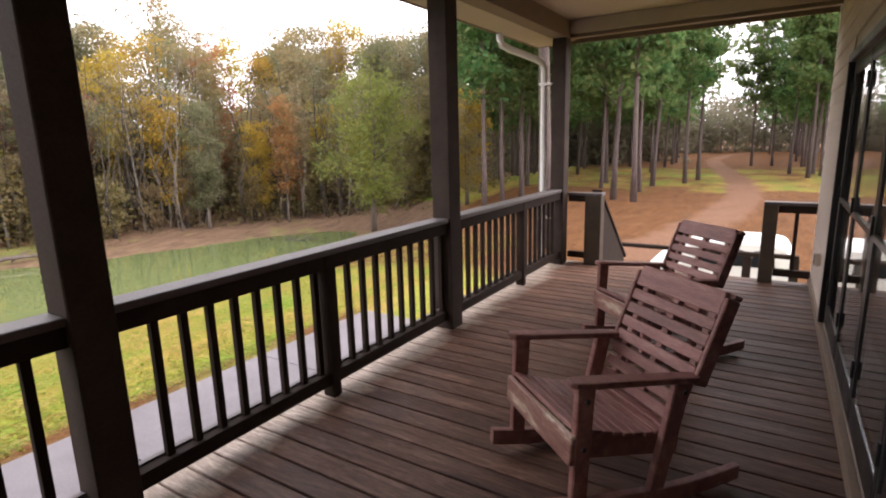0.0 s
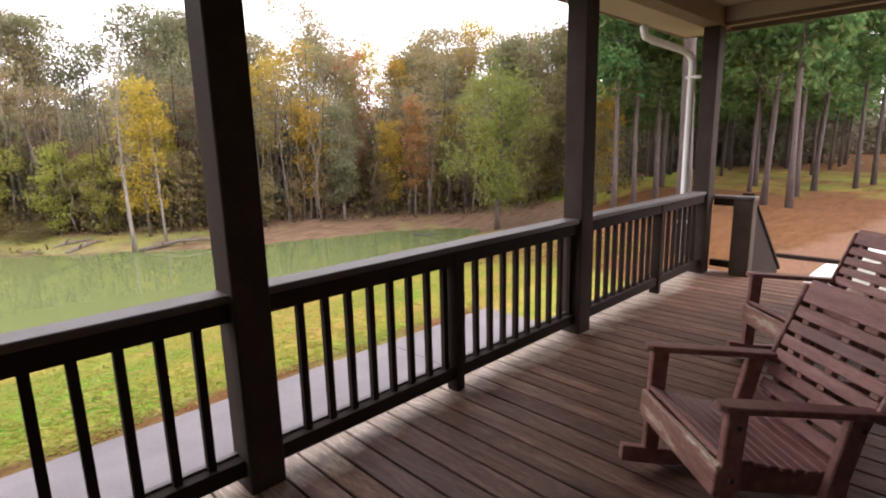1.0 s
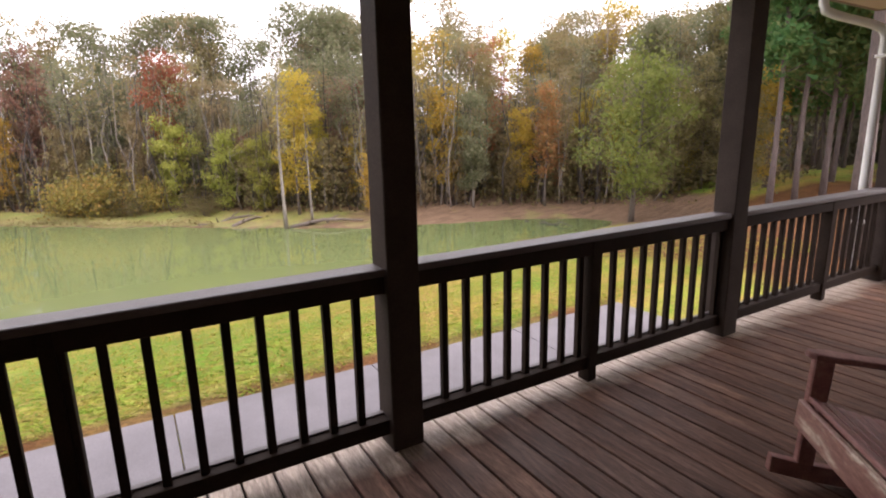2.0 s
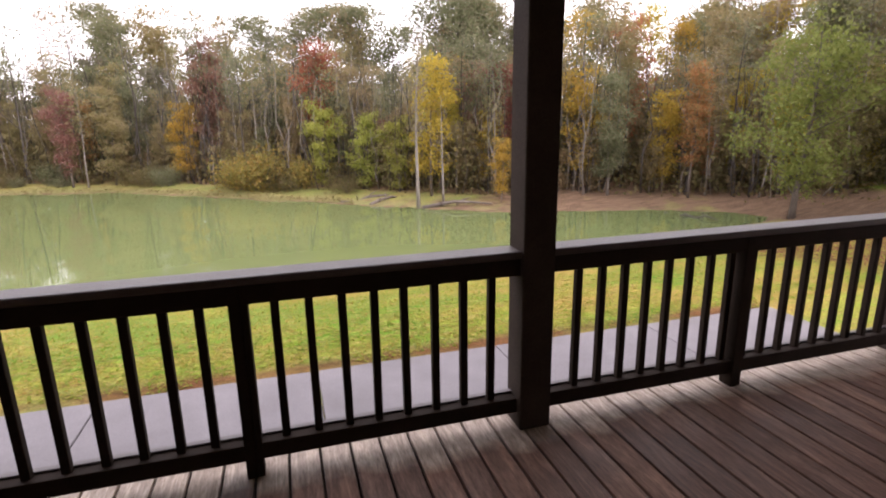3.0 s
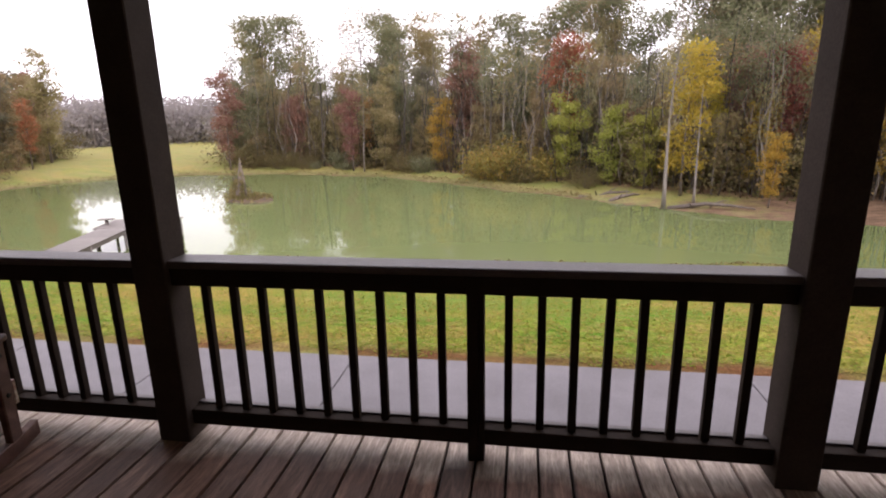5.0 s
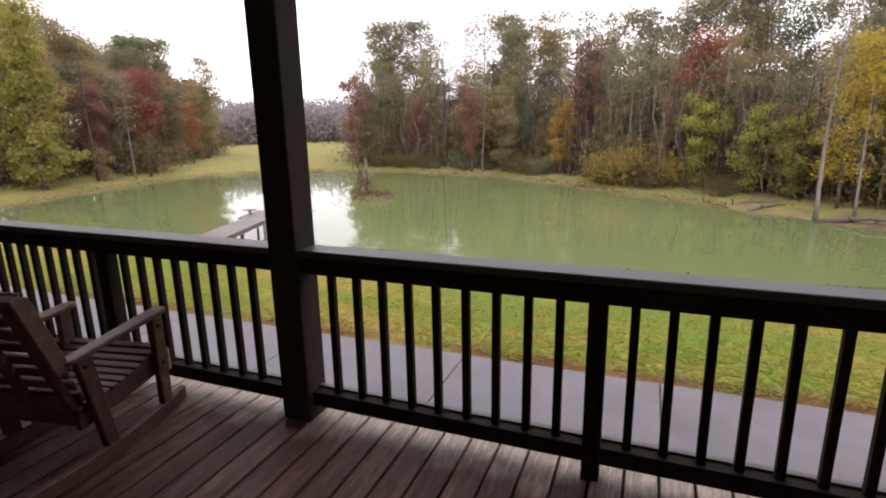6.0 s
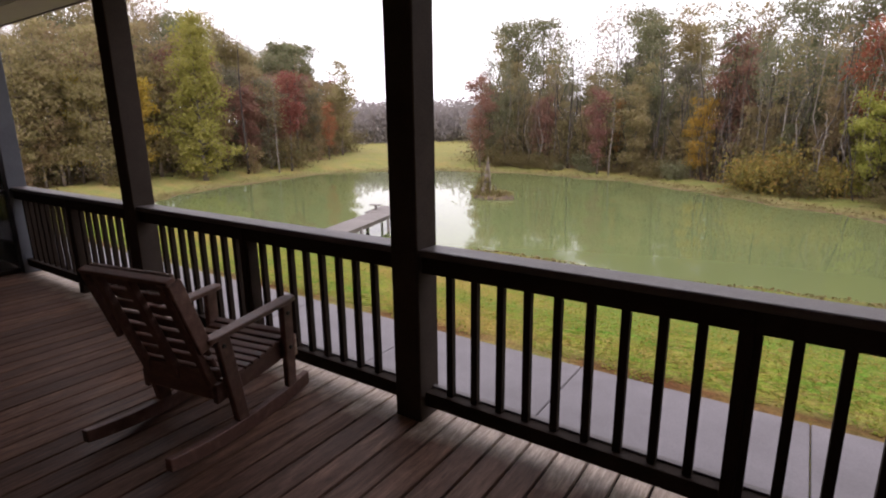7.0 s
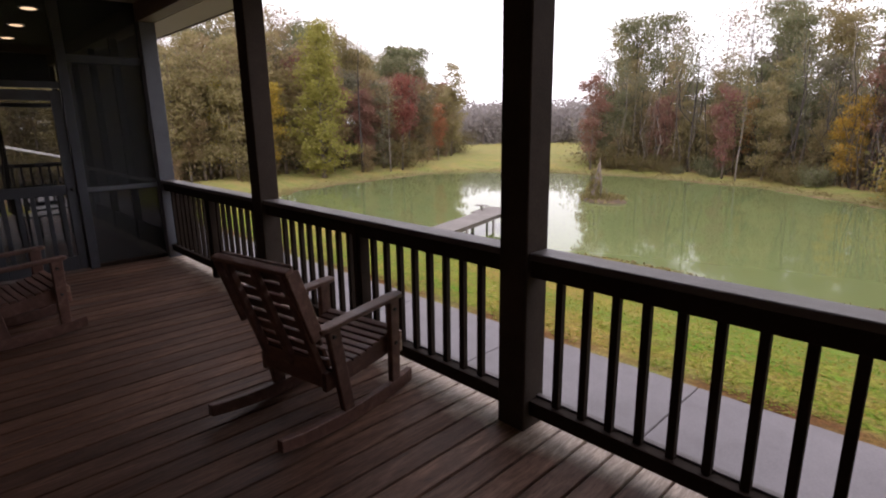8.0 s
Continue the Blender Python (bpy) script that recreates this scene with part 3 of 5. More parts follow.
def make_stairs():
    """Steps down from the deck end to a landing with a guard rail."""
    stair = empty("stairs_1", "dark wooden steps leading down from the deck", "stairs", kind="structure")
    y0, y1, rise, run = 0.30, 2.08, 0.19, 0.28
    for i in range(5):
        x = X_END + 0.01 + i * run
        part("tread", box_bm(x, x + run - 0.01, y0, y1, -(i + 1) * rise - 0.038, -(i + 1) * rise, bev=0.005), DECK, stair)
    for y in (y0 - 0.045, y1 + 0.002):
        bm = prism([(X_END + 0.005, -0.03), (X_END + 0.005, -0.34), (X_END + 5 * run, -5 * rise - 0.30), (X_END + 5 * run, -5 * rise + 0.02)], 0.042)
        bmesh.ops.translate(bm, vec=(0, y + 0.021, 0), verts=bm.verts)
        part("stringer", bm, DARK_PAINT, stair)
    lx0, lx1, lz = X_END + 5 * run + 0.002, 10.55, -5 * rise - 0.02
    for i in range(7):
        a = lx0 + i * (lx1 - lx0) / 7
        part("landing_board", box_bm(a, a + 0.137, -0.2, 2.7, lz - 0.03, lz, bev=0.005), DECK, stair)
    part("landing_frame", box_bm(lx0, lx1 + 0.02, -0.2, 2.7, GROUND_Z - 0.1, lz - 0.032, bev=0), DARK_PAINT, stair)

    guard = empty("stair_guard", "dark brown solid-boarded sloping stair guard", "railing", "stair guards")
    guard.location = (0, 2.16, 0)
    out = [(8.085, 0.935), (9.52, -0.16), (9.52, -0.95), (8.085, -0.10)]
    part("panel", prism(out, 0.09, 0.004), DARK_PAINT, guard)
    cap = [(8.085, 0.972), (9.60, -0.185), (9.57, -0.22), (8.085, 0.938)]
    part("handrail", prism(cap, 0.13, 0.004), DARK_PAINT, guard)

    rail = empty("landing_railing", "dark brown railing across the lower landing", "railing")
    rail.location = (10.50, 1.2, lz)
    part("top_rail", box_bm(-0.05, 0.05, -1.40, 1.35, 0.74, 0.80, bev=0.005), DARK_PAINT, rail)
    part("bottom_rail", box_bm(-0.02, 0.02, -1.36, 1.30, 0.10, 0.18, bev=0.004), DARK_PAINT, rail)
    for y in (-1.35, 0.02 - 0.75, 1.30):
        part("post", box_bm(-0.045, 0.045, y - 0.06, y + 0.06, 0, 0.738, bev=0.005), DARK_PAINT, rail)


def make_screen_porch():
    """The screened end of the porch: framed screens, a door, lamps in its ceiling."""
    z_mid, y_jamb, y_door0 = 0.95, 1.70, 0.74
    x = X_SCREEN
    for name, y0, y1 in (("screen_panel", y_jamb + 0.05, YF + 0.001), ("screen_panel", WALL_Y + 0.005, y_door0 - 0.05)):
        pan = empty(name, "blue-grey framed insect screen panel with a middle rail", "screen", "screen panels")
        pan.location = (x, (y0 + y1) / 2, 0)
        h = (y1 - y0) / 2
        part("sill", box_bm(-0.04, 0.04, -h, h, 0.001, 0.05, bev=0.004), DARK_PAINT, pan)
        part("middle_rail", box_bm(-0.035, 0.035, -h, h, z_mid - 0.04, z_mid + 0.01, bev=0.004), FRAME_BLUE, pan)
        part("top_rail", box_bm(-0.035, 0.035, -h, h, 2.36, 2.44, bev=0.004), FRAME_DARK, pan)
        part("upper_screen", box_bm(-0.002, 0.002, -h, h, z_mid + 0.011, 2.359, bev=0), SCREEN, pan)
        part("lower_screen", box_bm(-0.002, 0.002, -h, h, 0.051, z_mid - 0.041, bev=0), SCREEN, pan)
        part("gable_screen", box_bm(-0.002, 0.002, -h, h, 2.442, CEIL - 0.003, bev=0), SCREEN, pan)
    for y in (y_jamb, y_door0):
        jamb = part("door_jamb", box_bm(x - 0.05, x + 0.05, y - 0.048, y + 0.048, 0.001, CEIL - 0.003, bev=0.005), FRAME_DARK)
        tagged(jamb, "blue-grey painted jamb beside the screen door", "post", "door jambs")
    door = empty("screen_door", "closed blue-grey framed screen door", "door")
    door.location = (x, (y_jamb + y_door0) / 2, 0.02)
    h = (y_jamb - y_door0) / 2 - 0.052
    for s in (-1, 1):
        a, b = sorted((s * h, s * (h - 0.10)))
        part("stile", box_bm(-0.02, 0.02, a, b, 0, 2.03, bev=0.004), FRAME_DARK, door)
    k = h - 0.101
    part("top_rail", box_bm(-0.02, 0.02, -k, k, 1.92, 2.03, bev=0.004), FRAME_DARK, door)
    part("middle_rail", box_bm(-0.02, 0.02, -k, k, 0.88, 0.99, bev=0.004), FRAME_DARK, door)
    part("bottom_rail", box_bm(-0.02, 0.02, -k, k, 0, 0.16, bev=0.004), FRAME_DARK, door)
    part("upper_screen", box_bm(-0.002, 0.002, -k, k, 0.991, 1.919, bev=0), DOOR_SCREEN, door)
    part("lower_screen", box_bm(-0.002, 0.002, -k, k, 0.161, 0.879, bev=0), DOOR_SCREEN, door)
    for i in range(5):
        y = -k + (i + 0.5) * 2 * k / 5
        part("slat", box_bm(0.004, 0.018, y - 0.022, y + 0.022, 0.161, 0.879, bev=0.003), FRAME_DARK, door)
    v, f = tube([(0.02, h - 0.05, 0.94), (0.06, h - 0.05, 0.94), (0.075, h - 0.05, 0.94)], [0.010, 0.012, 0.024], 10)
    hd = new("handle", data_mesh("handle", v, f, DARK_METAL, True))
    hd.parent = door
    tagged(hd, "round black door knob")
    head = part("transom", box_bm(x - 0.04, x + 0.04, y_door0 + 0.05, y_jamb - 0.05, 2.07, 2.14, bev=0.004), FRAME_DARK)
    part("transom_screen", box_bm(x - 0.002, x + 0.002, y_door0 + 0.05, y_jamb - 0.05, 2.141, 2.42, bev=0), DOOR_SCREEN, head)
    part("header", box_bm(x - 0.04, x + 0.04, y_door0 + 0.05, y_jamb - 0.05, 2.421, 2.50, bev=0.004), DARK_PAINT, head)
    part("gable_screen", box_bm(x - 0.002, x + 0.002, y_door0 + 0.05, y_jamb - 0.05, 2.501, CEIL - 0.003, bev=0), DOOR_SCREEN, head)
    tagged(head, "blue-grey transom with a screen above the door", "transom")

    # far end and outer side of the screened room
    end = empty("screen_wall", "open framed far end of the screened porch", "screen wall")
    end.location = (X_BACK, 0, 0)
    for y in (WALL_Y + 0.05, 0.62, 1.55, YF + 0.05):
        part("stud", box_bm(-0.045, 0.045, y - 0.045, y + 0.045, 0.001, CEIL - 0.002, bev=0.004), DARK_PAINT, end)
    part("header", box_bm(-0.05, 0.05, WALL_Y + 0.1, YF, 2.50, CEIL - 0.002, bev=0.004), DARK_PAINT, end)
    part("cross_rail", box_bm(-0.04, 0.04, WALL_Y + 0.1, YF, 2.06, 2.14, bev=0.004), FRAME_BLUE, end)
    part("top_rail", box_bm(-0.04, 0.04, WALL_Y + 0.1, YF, 0.90, 0.98, bev=0.004), DARK_PAINT, end)
    for i in range(17):
        y = WALL_Y + 0.2 + i * 0.15
        part("baluster", box_bm(-0.019, 0.019, y - 0.019, y + 0.019, 0.05, 0.899, bev=0), DARK_PAINT, end)
    side = empty("screen_wall", "dark screened outer side of the porch room", "screen wall")
    side.location = (0, YF + 0.08, 0)
    for i in range(5):
        xx = X_BACK + (i + 0.5) * (x - X_BACK) / 4.6
        part("stud", box_bm(xx - 0.04, xx + 0.04, -0.05, 0.05, 0.001, SOFFIT - 0.002, bev=0.004), DARK_PAINT, side)
    part("rail", box_bm(X_BACK + 0.1, x - 0.07, -0.05, 0.05, 0.92, 0.97, bev=0.004), CAP_WOOD, side)
    part("kick_board", box_bm(X_BACK + 0.1, x - 0.07, -0.02, 0.02, 0.02, 0.30, bev=0.004), DARK_PAINT, side)
    part("screen", box_bm(X_BACK + 0.1, x - 0.07, 0.055, 0.058, 0.05, SOFFIT - 0.05, bev=0), SCREEN, side)

    table = empty("porch_table", "dark metal table inside the screened porch", "table")
    table.location = (-9.4, 1.0, 0)
    part("top", box_bm(-0.45, 0.45, -0.4, 0.4, 0.70, 0.73, bev=0.008), DARK_METAL, table)
    for sx in (-0.38, 0.38):
        for sy in (-0.33, 0.33):
            part("leg", box_bm(sx - 0.02, sx + 0.02, sy - 0.02, sy + 0.02, 0.0, 0.698, bev=0.003), DARK_METAL, table)
    for cx, cy, turn in ((-8.75, 1.5, 100), (-9.5, 1.75, 180), (-10.2, 1.0, -90)):
        chair = empty("patio_chair", "dark metal chair inside the screened porch", "chair", "patio chairs")
        chair.location, chair.rotation_euler = (cx, cy, 0), (0, 0, radians(turn))
        part("seat", box_bm(-0.22, 0.22, -0.22, 0.22, 0.42, 0.45, bev=0.006), DARK_METAL, chair)
        for sx in (-0.20, 0.20):
            part("front_leg", box_bm(sx - 0.014, sx + 0.014, 0.18, 0.208, 0.0, 0.419, bev=0.003), DARK_METAL, chair)
            part("back_leg", box_bm(sx - 0.014, sx + 0.014, -0.215, -0.187, 0.0, 0.92, bev=0.003), DARK_METAL, chair)
        for z in (0.58, 0.70, 0.82):
            part("back_slat", box_bm(-0.185, 0.185, -0.21, -0.192, z, z + 0.06, bev=0.003), DARK_METAL, chair)
    for px, py in ((-7.6, 1.64), (-9.0, 1.67), (-10.4, 1.70)):
        lamp = empty("ceiling_lamp", "round lit recessed ceiling lamp with a warm glow", "lamp", "recessed lamps")
        lamp.location = (px, py, CEIL - 0.001)
        v, f = tube([(0, 0, 0), (0, 0, -0.012)], [0.10, 0.105], 24)
        ob = new("ring", data_mesh("ring", v, f, WHITE_PAINT))
        ob.parent = lamp
        v, f = tube([(0, 0, -0.0125), (0, 0, -0.018)], [0.078, 0.075], 24)
        ob = new("lens", data_mesh("lens", v, f, LAMP))
        ob.parent = lamp


# ---------------------------------------------------------------- rocking chairs
def make_rocker(wood, label):
    """A wide porch rocker facing +y, its base at the origin."""
    chair = empty("rocking_chair", label, "rocking chair", "porch rockers")
    hw = 0.28

    def upright(name, out, x, thick, bev=0.004):
        """An outline in the side view (y, z), given thickness across the chair."""
        bm = prism(out, thick, bev)
        bmesh.ops.transform(bm, matrix=pose(x, 0, 0, 0, 0, 90), verts=bm.verts)
        return part(name, bm, wood, chair)

    def across(name, y, z, deep, thick, tilt, half=hw + 0.004, lab=""):
        bm = box_bm(-half, half, -deep / 2, deep / 2, -thick / 2, thick / 2, bev=0.004)
        bmesh.ops.transform(bm, matrix=pose(0, y, z, tilt, 0, 0), verts=bm.verts)
        return part(name, bm, wood, chair, lab)

    for s in (-1, 1):
        low = [(-0.60 + i * 1.01 / 18, 0.19 * (-0.60 + i * 1.01 / 18 + 0.02) ** 2) for i in range(19)]
        top = [(y, z + 0.086 - 0.030 * (y - 0.05) ** 2 / 0.4 + 0.06 * max(abs(y + 0.02) - 0.2, 0) ** 1.5) for y, z in low]
        upright("runner", low + top[::-1], s * (hw + 0.021), 0.042)
        upright("leg", [(0.225, 0.082), (0.30, 0.098), (0.312, 0.618), (0.228, 0.612)], s * (hw + 0.021), 0.040, 0.006)
        upright("leg", [(-0.175, 0.084), (-0.095, 0.080), (-0.175, 0.592), (-0.262, 0.588)], s * (hw + 0.021), 0.040, 0.006)
        # side apron with a scooped upper edge
        top = []
        for i in range(13):
            u = i / 12
            top.append((-0.26 + u * 0.54, 0.330 + 0.075 * max((u - 0.30) / 0.70, 0) ** 1.6 + 0.02 * max(0.25 - u, 0)))
        upright("side_apron", top[::-1] + [(-0.26, 0.225), (0.28, 0.270)], s * (hw - 0.021), 0.036, 0.003)
        out = [(-0.31, -0.026), (-0.29, -0.036), (0.27, -0.044), (0.325, -0.038), (0.345, -0.018), (0.345, 0.018), (0.325, 0.038), (0.27, 0.044), (-0.29, 0.036), (-0.31, 0.026)]
        bm = prism(out, 0.028, 0.005)
        bmesh.ops.transform(bm, matrix=pose(s * (hw + 0.014), 0, 0.612, 3.2, 0, 0) @ pose(0, 0, 0, 0, 0, 90) @ pose(0, 0, 0, -90, 0, 0), verts=bm.verts)
        part("arm", bm, wood, chair)
        for y, z in ((-0.222, 0.545), (0.265, 0.555), (0.265, 0.34)):
            v, f = tube([(s * (hw + 0.040), y, z), (s * (hw + 0.049), y, z)], [0.013, 0.010], 8)
            new("bolt", data_mesh("bolt", v, f, DARK_METAL)).parent = chair
    part("front_apron", box_bm(-hw - 0.04, hw + 0.04, 0.302, 0.328, 0.268, 0.402, bev=0.005), WORN, chair, "front apron with worn pale patches")
    across("rear_apron", -0.250, 0.322, 0.026, 0.15, 0, hw - 0.041)
    for i in range(10):                           # seat slats following the scoop
        y = 0.286 - i * 0.054
        u = (y + 0.26) / 0.54
        z = 0.330 + 0.075 * max((u - 0.30) / 0.70, 0) ** 1.6 + 0.02 * max(0.25 - u, 0)
        slope = math.degrees(math.atan(0.075 * 1.6 / 0.54 * max((u - 0.30) / 0.70, 0) ** 0.6))
        across("seat_slat", y, z + 0.012, 0.045, 0.020, slope)
    tilt = pose(0, -0.215, 0.335, 18.8, 0, 0)

    def on_back(name, x0, x1, y0, y1, z0, z1, bev=0.004):
        bm = box_bm(x0, x1, y0, y1, z0, z1, bev=bev)
        bmesh.ops.transform(bm, matrix=tilt, verts=bm.verts)
        part(name, bm, wood, chair)

    for x in (-hw + 0.05, 0.0, hw - 0.05):
        on_back("back_stile", x - 0.022, x + 0.022, -0.050, -0.0125, -0.08, 0.64)
    for i in range(8):
        z = 0.030 + i * 0.0765
        on_back("back_slat", -hw - 0.004, hw + 0.004, -0.011, 0.011, z, z + (0.056 if i < 7 else 0.112), 0.005)
    for s in (-1, 1):
        a, b = sorted((s * (hw + 0.006), s * (hw + 0.030)))
        on_back("back_side", a, b, -0.062, 0.018, 0.24, 0.650, 0.006)
    on_back("back_top", -hw - 0.030, hw + 0.030, -0.062, -0.013, 0.652, 0.676)
    return chair


def set_rocker(x, y, turn, rocked):
    """Where a rocker stands, rocked back by some degrees on the curve of its runners."""
    r = 2.6
    return pose(x, y, 0, 0, 0, turn) @ pose(0, -r * math.sin(radians(rocked)) - 0.02, r, rocked, 0, 0) @ pose(0, 0.02, -r)


# ---------------------------------------------------------------- build the porch
floor = make_floor()
make_post(POST_R[0], FRAME_BLUE, "blue-grey painted corner post of the screened porch")
for r in POST_R[1:]:
    make_post(r)
MIDS = [-5.09, -2.32, 0.716, 3.54, 6.62]
RUNS = [(), ((-3.475, 8, 0.1412), (-2.187, 8, 0.1438)), ((-0.652, 9, 0.1505), (0.868, 8, 0.1512)), ((2.431, 8, 0.1458), (3.612, 10, 0.1468)), ()]
for a, b, m, runs in zip(POST_R, POST_R[1:], MIDS, RUNS):
    make_railing(a + 0.001, b - PW - 0.001, m, runs)
make_ceiling()
make_beams()
make_downspout()
house = make_house_wall()
make_glass_doors()
make_end_rails()
make_stairs()
make_screen_porch()
rocker = make_rocker(ROCKER, "reddish-brown worn wooden rocking chair on the deck")
rocker.matrix_basis = set_rocker(3.555, 0.862, 49.1, 3.5)
copy_thing(rocker, set_rocker(5.345, 0.935, 47, 3.0))
rocker = make_rocker(ROCKER_BROWN, "dark brown wooden rocking chair facing the railing")
rocker.matrix_basis = set_rocker(-1.88, 1.985, 10.4, 0.0)
copy_thing(rocker, set_rocker(-4.58, 0.75, 6, 0))


# ---------------------------------------------------------------- land and pond
POND = [(-26, 17.2), (-14, 17.6), (-4, 17.8), (7, 18.1), (16, 18.6), (22, 19.3), (23.8, 20.8), (20.5, 23.6), (14.6, 25.6), (9.0, 28.2),
        (5.0, 31.9), (-0.6, 36.2), (-5.8, 40.6), (-12, 44.6), (-20, 46.8), (-27.5, 46.8), (-35.5, 44.4), (-39.2, 37.5), (-38.4, 29), (-36.2, 20.6), (-33, 17.6)]


def smooth_loop(pts, per=6):
    out, n = [], len(pts)
    for i in range(n):
        p0, p1, p2, p3 = (np.array(pts[(i + k - 1) % n], float) for k in range(4))
        for j in range(per):
            t = j / per
            out.append(0.5 * (2 * p1 + (p2 - p0) * t + (2 * p0 - 5 * p1 + 4 * p2 - p3) * t * t + (3 * p1 - p0 - 3 * p2 + p3) * t ** 3))
    return np.array(out)


SHORE = smooth_loop(POND)
_a = np.arange(len(SHORE))
SHORE = SHORE + 0.35 * np.stack([np.sin(_a * 1.7) + np.sin(_a * 0.61), np.cos(_a * 1.3) + np.sin(_a * 0.83)], 1) * 0.6


def pond_distance(x, y):
    """Metres from the shore, negative over the water."""
    x, y = np.atleast_1d(x).astype(float), np.atleast_1d(y).astype(float)
    best = np.full(x.shape, 1e9)
    inside = np.zeros(x.shape, bool)
    for a, b in zip(SHORE, np.roll(SHORE, -1, 0)):
        d = b - a
        t = np.clip(((x - a[0]) * d[0] + (y - a[1]) * d[1]) / (d @ d), 0, 1)
        best = np.minimum(best, np.hypot(x - a[0] - t * d[0], y - a[1] - t * d[1]))
        cross = (a[1] > y) != (b[1] > y)
        inside ^= cross & (x < a[0] + (y - a[1]) * d[0] / (d[1] if abs(d[1]) > 1e-9 else 1e-9))
    return np.where(inside, -best, best)


def ease(a, b, v):
    t = np.clip((v - a) / (b - a), 0, 1)
    return t * t * (3 - 2 * t)


def ground_height(x, y):
    x, y = np.atleast_1d(x).astype(float), np.atleast_1d(y).astype(float)
    d = pond_distance(x, y)
    near = np.minimum(np.maximum(d, 0) * 0.20, 2.0)
    far = np.minimum(np.maximum(d, 0) * 0.11, 0.75) + 0.006 * np.maximum(d - 7, 0)
    s = ease(17, 27, y)
    s = np.maximum(s, ease(-26, -36, x))
    h = WATER_Z + near * (1 - s) + far * s
    h = np.where(d < 0, WATER_Z + np.maximum(d * 0.3, -1.2), h)
    lump = 0.05 * np.sin(x * 0.9 + 1.3 * np.sin(y * 0.5)) * np.sin(y * 0.8) + 0.03 * np.sin(x * 2.3 + y * 1.9)
    calm = ease(7.5, 10, y) + ease(14, 18, x)
    h = h - 0.45 * np.exp(-(((x - 13.2) / 2.6) ** 2 + ((y - 0.9) / 3.0) ** 2))
    return h + np.where(d > 0.3, lump, 0) * np.clip(calm, 0, 1)


ROAD = [(9.5, 3.6), (16.6, 3.0), (21.6, 1.9), (30.6, 1.4), (39.3, 2.1), (55.5, 4.6), (69.7, 6.6), (85.8, 6.4), (110, 1.0)]


def road_distance(x, y):
    best = np.full(np.shape(x), 1e9)
    for a, b in zip(ROAD, ROAD[1:]):
        a, d = np.array(a), np.array(b) - np.array(a)
        t = np.clip(((x - a[0]) * d[0] + (y - a[1]) * d[1]) / (d @ d), 0, 1)
        best = np.minimum(best, np.hypot(x - a[0] - t * d[0], y - a[1] - t * d[1]))
    return best


